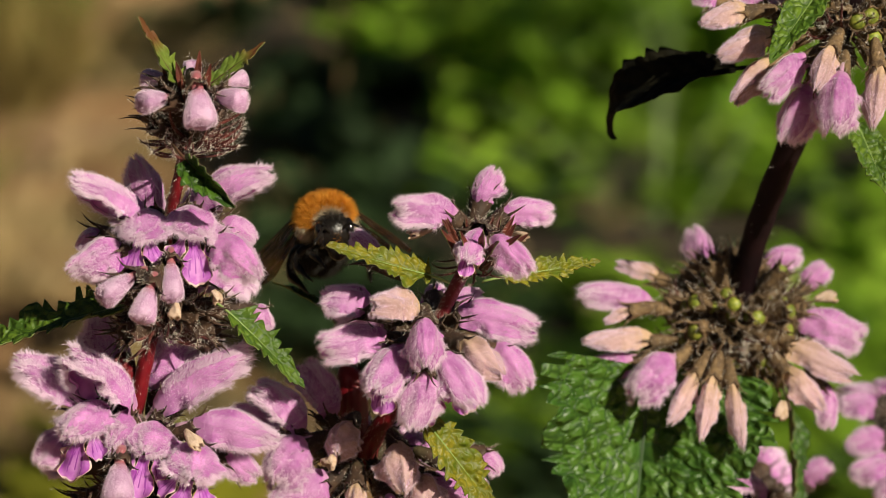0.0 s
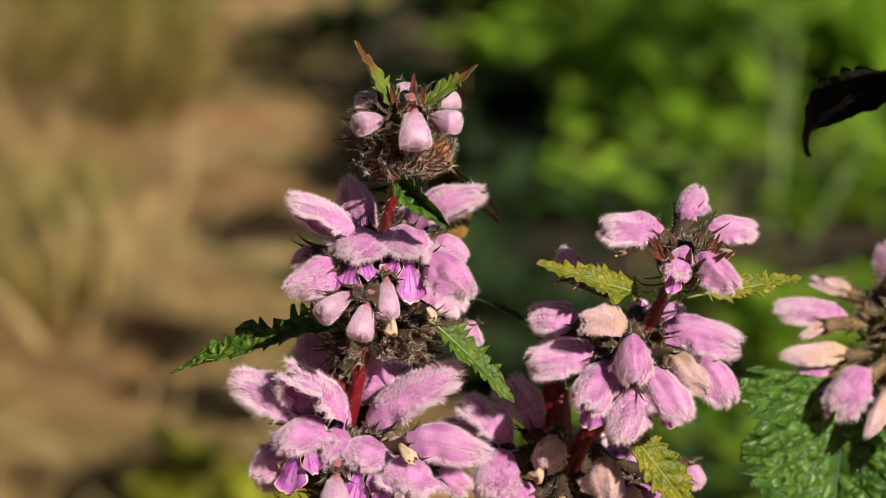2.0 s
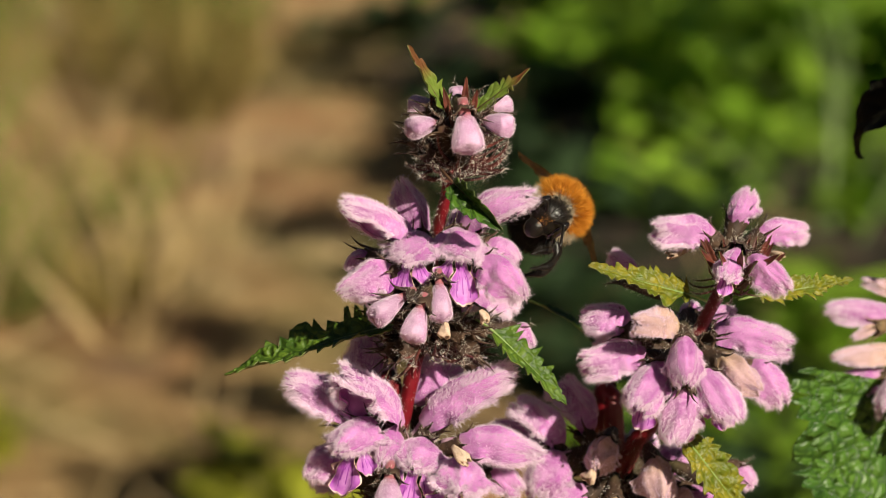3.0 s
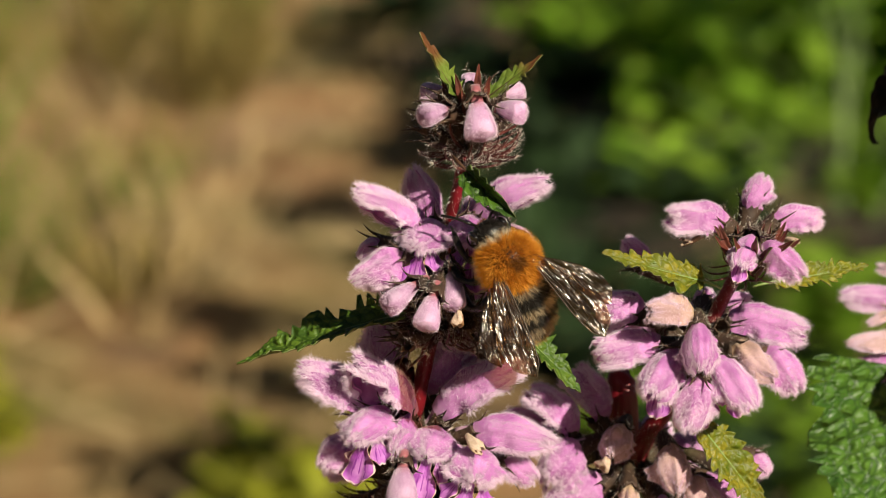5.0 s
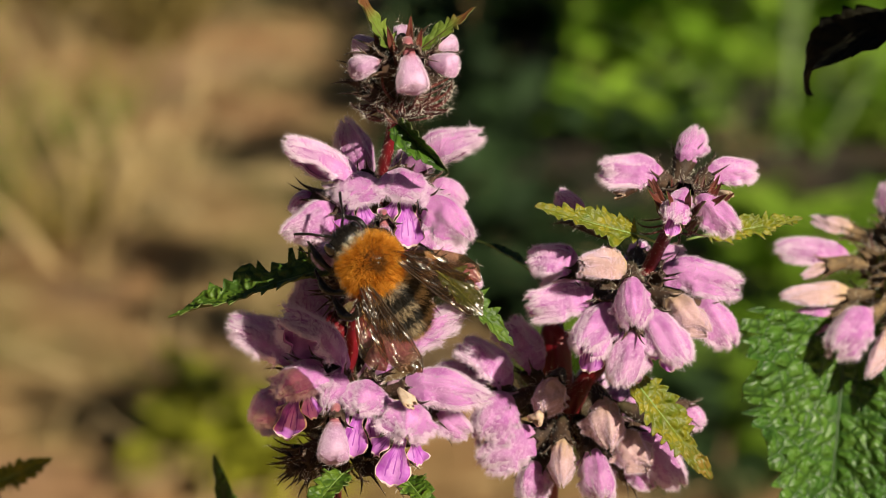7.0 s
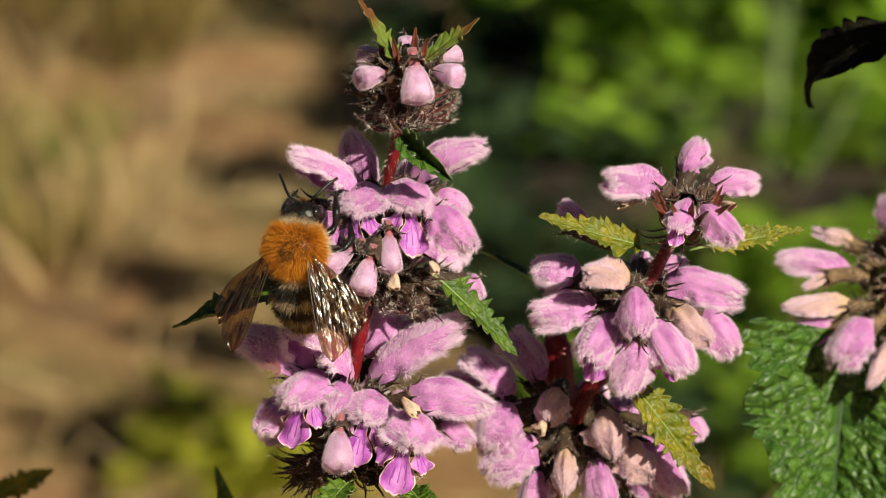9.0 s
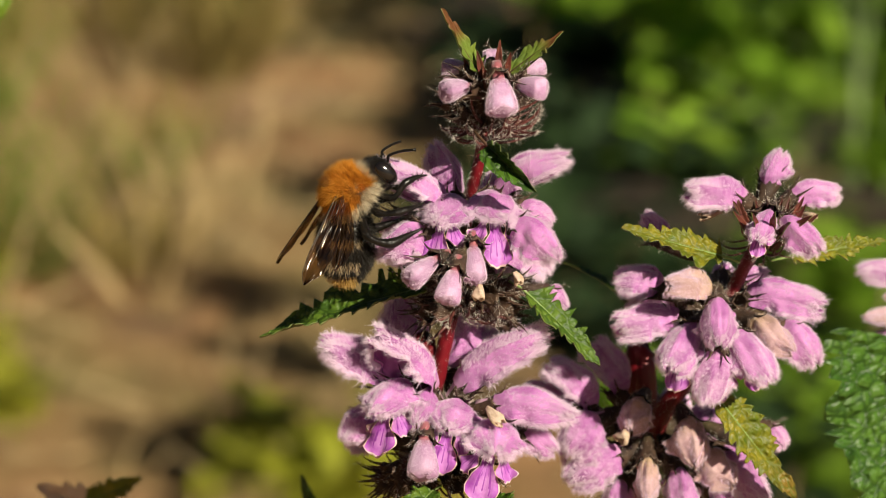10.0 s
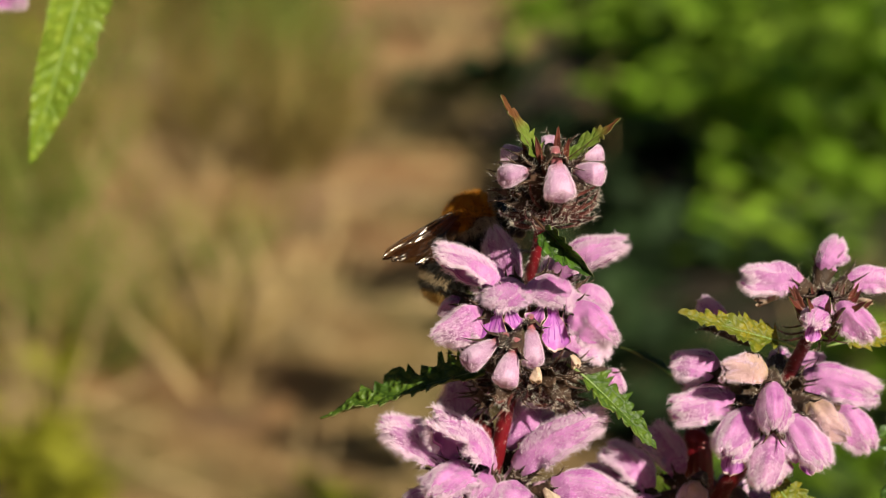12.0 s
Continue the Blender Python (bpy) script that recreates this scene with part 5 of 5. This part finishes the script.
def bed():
    """A dark sheet that paints shade under the weeds, with a ragged border towards the dry soil."""
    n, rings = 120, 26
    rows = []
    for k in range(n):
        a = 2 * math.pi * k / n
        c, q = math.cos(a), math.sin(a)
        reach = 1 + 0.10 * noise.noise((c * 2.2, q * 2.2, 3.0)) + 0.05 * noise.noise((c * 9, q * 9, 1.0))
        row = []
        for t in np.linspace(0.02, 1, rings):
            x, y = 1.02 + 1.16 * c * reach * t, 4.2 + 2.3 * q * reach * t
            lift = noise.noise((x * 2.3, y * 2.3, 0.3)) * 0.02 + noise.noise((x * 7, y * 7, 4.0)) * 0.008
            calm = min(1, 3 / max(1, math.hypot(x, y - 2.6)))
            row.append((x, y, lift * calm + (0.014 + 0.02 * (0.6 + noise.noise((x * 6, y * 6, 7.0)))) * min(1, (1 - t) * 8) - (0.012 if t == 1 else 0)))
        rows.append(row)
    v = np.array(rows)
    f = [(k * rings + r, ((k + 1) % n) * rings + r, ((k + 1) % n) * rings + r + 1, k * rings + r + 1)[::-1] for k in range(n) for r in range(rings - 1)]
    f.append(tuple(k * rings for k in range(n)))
    tagged(new("soil_bed", mesh("soil_bed", v.reshape(-1, 3), f, "humus")), "dark sheet on the soil, painted shade under the weeds", kind="structure")


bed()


def grass_tuft(x, y, height, seed, mat, label="tuft of half-dry olive grass on the soil", n=70):
    r = np.random.default_rng(seed)
    a = r.uniform(0, 6.28, n)
    p = np.stack([np.cos(a), np.sin(a), np.zeros(n)], -1) * r.uniform(0, 0.04, n)[:, None]
    d = np.stack([np.cos(a) * 0.5, np.sin(a) * 0.5, np.ones(n)], -1) + r.normal(size=(n, 3)) * 0.25
    v, f = hairs(p, d, height * r.uniform(0.5, 1.1, n), 0.005, 0.4)
    ob = tagged(new("grass_tuft"), label, "grass", "grass tufts")
    ob.location = (x, y, 0)
    part("grass", mesh("grass", v, f, mat), ob, kind="stuff")


gr = np.random.default_rng(77)
for k in range(110):
    y = gr.uniform(2.5, 6.2) if k < 40 else gr.uniform(3.7, 5.8)
    grass_tuft(gr.uniform(-0.25 - 0.16 * y, 0.02 - 0.09 * y), y, gr.uniform(0.08, 0.20) * (0.6 + 0.16 * y), 600 + k, "dry_blade" if k % 2 else "green_blade")


for k in range(14):
    y = gr.uniform(2.5, 4.4)
    grass_tuft(gr.uniform(-0.2 - 0.12 * y, 0.04 - 0.09 * y), y, gr.uniform(0.14, 0.26), 700 + k, "straw", "sparse tuft of tall dry straw-coloured grass", 16)


for k, (x, y, h) in enumerate(((0.40, 3.05, 0.34), (0.52, 3.6, 0.40), (0.20, 4.3, 0.30), (0.75, 4.2, 0.42))):
    grass_tuft(x, y, h, 760 + k, "pale_blade", "sparse tuft of arching pale green grass", 14)


def shrub():
    """An unseen tall shrub added beside the view; its branches reach over the bed and dapple the ground."""
    r = np.random.default_rng(17)
    root = tagged(new("shrub"), "unseen tall leafy shrub added to shade the soil", "shrub")
    root.location = (2.6, 1.2, 0)
    o = np.array([2.6, 1.2, 0])
    trunk = curve_points([(0, 0, -0.02), (0.02, -0.03, 0.4), (-0.05, 0.0, 0.8), (-0.06, 0.02, 1.2), (-0.02, 0.0, 1.6)], 24)
    part("trunk", mesh("trunk", *tube(trunk, np.linspace(0.022, 0.007, 24), 9), "bark"), root)
    # clumps set over the bed to block the sun: centre and radius
    clumps = [((0.97, 2.56, 0.93), 0.19, 130), ((0.75, 2.85, 0.95), 0.15, 80), ((0.83, 2.24, 0.92), 0.1, 90), ((0.69, 2.01, 0.90), 0.065, 46), ((0.62, 1.58, 0.90), 0.07, 54),
              ((0.66, 1.36, 0.88), 0.055, 34), ((0.56, 1.16, 0.86), 0.05, 30), ((1.07, 1.35, 0.90), 0.09, 60), ((1.39, 1.96, 1.00), 0.06, 24), ((2.50, 1.05, 1.50), 0.35, 260), ((2.80, 1.40, 1.30), 0.3, 200)]
    vs, fs = [], []
    for k, (c, rad, n) in enumerate(clumps):
        c = np.array(c) - o
        start = trunk[min(23, 8 + k)]
        mid = (start + c) / 2 + np.array([0, 0, 0.12])
        line = curve_points([start, mid, c, c + np.array([-rad * 0.6, 0, 0.0])], 18)
        part("limb", mesh("limb", *tube(line, np.linspace(0.008, 0.002, 18), 7), "bark"), root)
        for q in range(n):
            d = r.normal(size=3)
            p = c + d / np.linalg.norm(d) * rad * r.uniform(0.05, 1) ** 0.5 * np.array([1, 1.15, 0.5])
            a, e = r.uniform(0, 6.28), r.uniform(-0.5, 0.4)
            d = np.array([math.cos(a) * math.cos(e), math.sin(a) * math.cos(e), math.sin(e)])
            w = np.cross(d, [0, 0, 1.0])
            w /= np.linalg.norm(w)
            L = r.uniform(0.045, 0.075)
            m = len(vs)
            lift = np.array([0, 0, L * 0.08])
            vs += [p, p + d * L * 0.45 + w * L * 0.3 + lift, p + d * L * 0.45, p + d * L * 0.45 - w * L * 0.3 + lift, p + d * L]
            fs += [(m, m + 1, m + 2), (m, m + 2, m + 3), (m + 1, m + 4, m + 2), (m + 2, m + 4, m + 3)]
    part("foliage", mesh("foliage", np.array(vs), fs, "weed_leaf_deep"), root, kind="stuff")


# shade caster out of view, added for the dark patches on the ground
shrub()


def weed(x, y, height, spread, leaves, leaf_size, mat, seed, label):
    """A low leafy weed: a few stems and many folded leaves with gaps between them."""
    r = np.random.default_rng(seed)
    root = tagged(new("weed"), label, "weed", "low weeds on the soil")
    root.location = (x, y, 0)
    stems, vs, fs = [], [], []
    for k in range(5):
        a = r.uniform(0, 6.28)
        tip = np.array([math.cos(a) * spread * r.uniform(0.3, 0.9), math.sin(a) * spread * r.uniform(0.3, 0.9), height * r.uniform(0.6, 1.0)])
        line = curve_points([(0, 0, -0.005), tip * np.array([0.3, 0.3, 0.5]), tip], 10)
        stems.append(tube(line, np.linspace(0.003, 0.0012, 10), 6))
        for j in range(leaves // 5):
            t = r.uniform(0.15, 1)
            o = np.array([np.interp(t * 9, np.arange(10), line[:, c]) for c in range(3)])
            az, el = r.uniform(0, 6.28), r.uniform(-0.3, 0.7)
            d = np.array([math.cos(az) * math.cos(el), math.sin(az) * math.cos(el), math.sin(el)])
            q = np.cross(d, [0, 0, 1])
            q /= np.linalg.norm(q)
            up = np.cross(q, d)
            L = leaf_size * r.uniform(0.6, 1.2)
            W = L * r.uniform(0.18, 0.3)
            base = o + d * 0.005
            pts = [base]
            for s, wd, dz in ((0.3, 0.9, 0.03), (0.62, 1.0, 0.02), (0.85, 0.6, -0.04)):
                c = base + d * L * s + up * L * dz
                pts += [c + q * W * wd + up * W * 0.35, c, c - q * W * wd + up * W * 0.35]
            pts.append(base + d * L - up * L * 0.1)
            n = len(vs)
            vs += pts
            for a0, a1, a2, a3 in ((0, 0, 1, 2), (0, 0, 2, 3), (1, 4, 5, 2), (2, 5, 6, 3), (4, 7, 8, 5), (5, 8, 9, 6)):
                fs.append(tuple(dict.fromkeys((n + a0, n + a1, n + a2, n + a3))))
            fs += [(n + 7, n + 10, n + 8), (n + 8, n + 10, n + 9)]
    part("stem", mesh("stem", *merge(*stems), mat), root)
    part("foliage", mesh("foliage", np.array(vs), fs, mat), root, kind="stuff")


wr = np.random.default_rng(5)
WEEDS = [(0.08, 4.50, 0.03), (0.0, 4.8, 0.05), (0.22, 4.65, 0.06), (0.44, 4.05, 0.07), (0.23, 3.28, 0.03), (0.46, 3.15, 0.06), (0.60, 3.5, 0.1), (0.75, 4.1, 0.2), (0.48, 4.6, 0.16),
         (0.95, 4.8, 0.3), (0.22, 5.1, 0.15), (0.6, 5.3, 0.3), (0.38, 2.62, 0.05), (0.54, 2.5, 0.08), (0.64, 2.9, 0.10), (0.30, 2.80, 0.03), (0.50, 3.7, 0.1), (0.40, 3.45, 0.03),
         (0.8, 3.2, 0.14), (1.0, 3.8, 0.22), (0.36, 4.35, 0.08), (0.66, 4.5, 0.22), (1.2, 4.4, 0.3), (0.9, 5.6, 0.35), (0.3, 5.7, 0.3), (-0.1, 5.4, 0.12), (0.72, 3.6, 0.12), (0.30, 4.75, 0.05), (0.44, 4.95, 0.06), (0.54, 5.15, 0.06), (0.14, 5.0, 0.05), (0.62, 4.85, 0.08), (0.4, 5.3, 0.06), (0.7, 5.4, 0.08)]
for k, (x, y, h) in enumerate(WEEDS):
    weed(x, y, h, 0.07 + 0.4 * h, 60, 0.07 + 0.25 * h, "weed_leaf", 300 + k, "leafy bright green weed on the soil")
# weeds in the shade colour, to darken the background between the bright ones
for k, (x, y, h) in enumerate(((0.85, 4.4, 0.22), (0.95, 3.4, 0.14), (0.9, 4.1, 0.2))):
    weed(x, y, h, 0.10 + 0.2 * h, 90, 0.10, "weed_leaf_deep", 700 + k, "leafy dark green weed on the soil, shade painted in")
cover = np.random.default_rng(91)
for k in range(130):
    y = cover.uniform(2.15, 5.4)
    x = cover.uniform(0.20 if y < 3.3 else 0.34 if y < 4.2 else 0.1, 0.34 * y - 0.15) if k < 84 else cover.uniform(0.34 * y - 0.15, 2.0)
    # some weeds get the painted shade colour as dark gaps
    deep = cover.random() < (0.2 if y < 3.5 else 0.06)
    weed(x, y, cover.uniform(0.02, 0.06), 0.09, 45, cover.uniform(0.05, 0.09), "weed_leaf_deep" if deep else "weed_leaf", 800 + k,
         "low dark green weed on the soil, shade painted in" if deep else "low bright green weed on the soil")
for k in range(66):
    y = cover.uniform(3.5, 5.4)
    weed(cover.uniform(0.12 if y > 3.9 else 0.3, 0.17 * y), y, cover.uniform(0.03, 0.08), 0.10, 50, cover.uniform(0.06, 0.10), "weed_leaf", 1000 + k, "low bright green weed on the soil")
for k in range(34):
    y = cover.uniform(3.3, 5.3)
    weed(cover.uniform(0.055 * y, 0.19 * y), y, cover.uniform(0.10, 0.26), 0.13, 60, cover.uniform(0.09, 0.14), "weed_leaf", 1200 + k, "tall broad-leaved bright green weed on the soil")
for k in range(18):
    y = cover.uniform(2.02, 2.5)
    # again a share of weeds with shade painted in
    deep = cover.random() < 0.3
    weed(cover.uniform(0.10, 0.18 * y), y, cover.uniform(0.03, 0.06), 0.07, 45, cover.uniform(0.05, 0.07), "weed_leaf_deep" if deep else "weed_leaf", 1100 + k,
         "low dark green weed on the soil, shade painted in" if deep else "low bright green weed on the soil")
for k, (x, y, h) in enumerate(((-0.50, 2.62, 0.06), (-0.46, 2.40, 0.04), (-0.49, 2.50, 0.04), (-0.44, 2.34, 0.03), (-0.07, 2.10, 0.05), (-0.13, 2.08, 0.05), (-0.20, 2.12, 0.05), (-0.15, 2.17, 0.05), (-0.05, 2.16, 0.04), (-0.54, 2.45, 0.08), (-0.18, 2.22, 0.05), (-0.10, 2.18, 0.05), (-0.72, 4.2, 0.10), (-0.8, 3.5, 0.08))):
    weed(x, y, h, 0.05, 50, 0.045, "weed_leaf_olive", 400 + k, "small olive green weed on the soil")
# shaded ground behind the spikes, imitated by near-black weeds
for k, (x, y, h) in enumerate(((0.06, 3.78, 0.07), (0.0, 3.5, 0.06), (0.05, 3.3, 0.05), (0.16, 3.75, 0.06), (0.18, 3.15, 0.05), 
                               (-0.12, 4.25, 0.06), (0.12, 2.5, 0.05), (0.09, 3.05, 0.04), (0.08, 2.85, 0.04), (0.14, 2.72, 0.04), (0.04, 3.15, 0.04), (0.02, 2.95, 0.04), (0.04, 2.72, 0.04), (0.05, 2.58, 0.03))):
    weed(x, y, h, 0.12, 120, 0.06, "weed_leaf_deep", 500 + k, "dense dark green weed on the soil, shade painted in")


def straw():
    n = 5200
    p = np.stack([rng.uniform(-1.6, 0.4, n), rng.uniform(1.6, 6.5, n), rng.uniform(0.004, 0.02, n)], -1)
    a = rng.uniform(0, 6.28, n)
    d = np.stack([np.cos(a), np.sin(a), rng.uniform(0.0, 0.7, n)], -1)
    v, f = hairs(p, d, rng.uniform(0.03, 0.12, n), 0.004, 0.4)
    tagged(new("dry_grass", mesh("dry_grass", v, f, "straw")), "thin dry straw lying on soil", "grass", kind="stuff")


straw()


# ---- what moves ----
def motions():
    walk(bee, [
        (0.0, pose(0.01197, 0.02400, 0.79685, 7.3, -7.4, -77.8)),
        (0.1, pose(0.01528, 0.01800, 0.80239, 6.4, -2.3, -74.5)),
        (0.2, pose(0.02041, 0.01200, 0.80923, 13.0, 9.6, -71.6)),
        (0.3, pose(0.02209, 0.01200, 0.81111, -0.4, 10.6, -98.5)),
        (0.4, pose(0.01588, 0.01200, 0.81165, 0.2, 8.1, -160.7)),
        (0.5, pose(0.00739, 0.01400, 0.80959, -10.4, -22.0, -165.1)),
        (0.6, pose(0.00355, 0.01800, 0.80683, 9.2, -29.9, 172.5)),
        (0.8, pose(-0.00125, 0.01900, 0.80586, 23.7, -25.2, 166.6)),
        (1.0, pose(0.00054, 0.01900, 0.80599, 23.8, -25.2, 166.4)),
        (1.5, pose(-0.00001, 0.02000, 0.80641, 23.9, -25.4, 167.6)),
        (2.0, pose(0.00030, 0.02000, 0.80645, 23.7, -25.7, 168.8)),
        (2.5, pose(0.00045, 0.02000, 0.80633, 23.8, -25.8, 169.0)),
        (2.6, pose(0.00278, 0.01800, 0.80579, -7.5, -31.2, -159.2)),
        (2.7, pose(0.00439, 0.01400, 0.80561, -35.2, -33.0, -128.1)),
        (2.8, pose(0.00654, 0.01100, 0.80549, -51.1, -19.1, -115.2)),
        (3.0, pose(0.00923, 0.00700, 0.80451, -53.7, -8.5, -98.6)),
        (3.2, pose(0.01054, 0.00300, 0.80402, -28.1, -7.0, -137.1)),
        (3.6, pose(0.00814, -0.00300, 0.80373, -35.5, -31.5, -155.5)),
        (4.0, pose(0.00589, -0.00600, 0.80314, -46.2, -47.1, 173.3)),
        (4.8, pose(0.00252, -0.00700, 0.80067, -40.4, -53.6, 148.2)),
        (5.0, pose(0.00250, -0.00700, 0.80144, -40.4, -53.6, 148.2)),
        (5.5, pose(0.00263, -0.00700, 0.80181, -40.2, -53.6, 147.8)),
        (6.0, pose(0.00252, -0.00700, 0.80167, -41.0, -52.0, 148.6)),
        (6.5, pose(0.00240, -0.00700, 0.80100, -42.7, -49.8, 150.4)),
        (6.6, pose(0.00200, -0.00800, 0.79906, -40.0, -50.2, 149.0)),
        (6.8, pose(-0.00176, -0.01000, 0.79893, -48.7, -44.4, 154.1)),
        (7.0, pose(-0.00412, -0.01100, 0.79784, -50.4, -41.3, 156.5)),
        (7.2, pose(-0.00623, -0.01100, 0.79866, -37.0, -61.6, 130.5)),
        (8.0, pose(-0.00858, -0.01100, 0.79639, -32.7, -63.4, 125.4)),
        (8.8, pose(-0.01021, -0.01000, 0.79565, -42.8, -61.9, 130.6)),
        (9.0, pose(-0.01175, -0.00700, 0.79929, -2.2, -67.8, 72.7)),
        (9.1, pose(-0.01394, -0.00500, 0.80100, 10.8, -61.0, 37.0)),
        (9.2, pose(-0.01579, -0.00400, 0.80223, 9.2, -50.8, 19.1)),
        (9.5, pose(-0.01527, -0.00100, 0.80279, -7.6, -44.4, 20.5)),
        (10.0, pose(-0.01489, -0.00100, 0.80444, -7.1, -44.3, 21.0)),
        (10.5, pose(-0.01347, -0.00100, 0.80374, -4.4, -40.6, 18.9)),
        (10.7, pose(-0.01392, -0.00100, 0.80343, -4.2, -40.7, 18.9)),
        (10.8, pose(-0.01524, 0.00100, 0.80564, -10.3, -41.6, 19.2)),
        (11.0, pose(-0.01464, 0.00300, 0.80720, -14.7, -37.6, 17.1)),
        (11.1, pose(-0.01324, 0.00600, 0.80801, -14, -22, 14)),
        (11.2, pose(-0.01230, 0.00800, 0.80782, -16, -20, 12)),
        (11.3, pose(-0.01305, 0.00900, 0.80776, -20, -20, 10)),
        (11.4, pose(-0.01232, 0.01000, 0.80640, -20, -22, 10)),
        (11.5, pose(-0.01239, 0.01100, 0.80556, -18, -24, 10)),
        (11.6, pose(-0.01089, 0.01200, 0.80604, -16, -22, 8)),
        (12.0, pose(-0.00897, 0.01250, 0.80690, -16, -24, 6)),
    ])
    for wing, s in zip(wings, (1, -1)):
        root = (-0.2 * BM, 1.7 * BM * s, 1.4 * BM)
        rest = pose(*root, 4 * s, 16, (180 - 12) * s)
        side = pose(*root, 22 * s, 12, (180 - 22) * s)
        flat = pose(*root, 0, -2, (180 - 9) * s)
        beat_up, beat_low = pose(*root, 20 * s, -40, 118 * s), pose(*root, 0, -4, 100 * s)
        half = pose(*root, 4 * s, 14, 122 * s)
        rows = [(0.0, pose(*root, 35 * s, 38, 118 * s)), (0.1, beat_up), (0.2, beat_low), (0.3, beat_low), (0.4, pose(*root, 10 * s, -20, 142 * s)), (0.5, pose(*root, 4 * s, 0, 150 * s)), (0.6, half), (0.7, rest), (2.6, rest),
                (3.2, rest), (4.0, flat), (8.8, flat), (9.2, side), (11.0, side), (11.3, pose(*root, 30 * s, 8, (180 - 26) * s)), (12.0, pose(*root, 44 * s, 6, (180 - 26) * s))]
        walk(wing, rows)


motions()
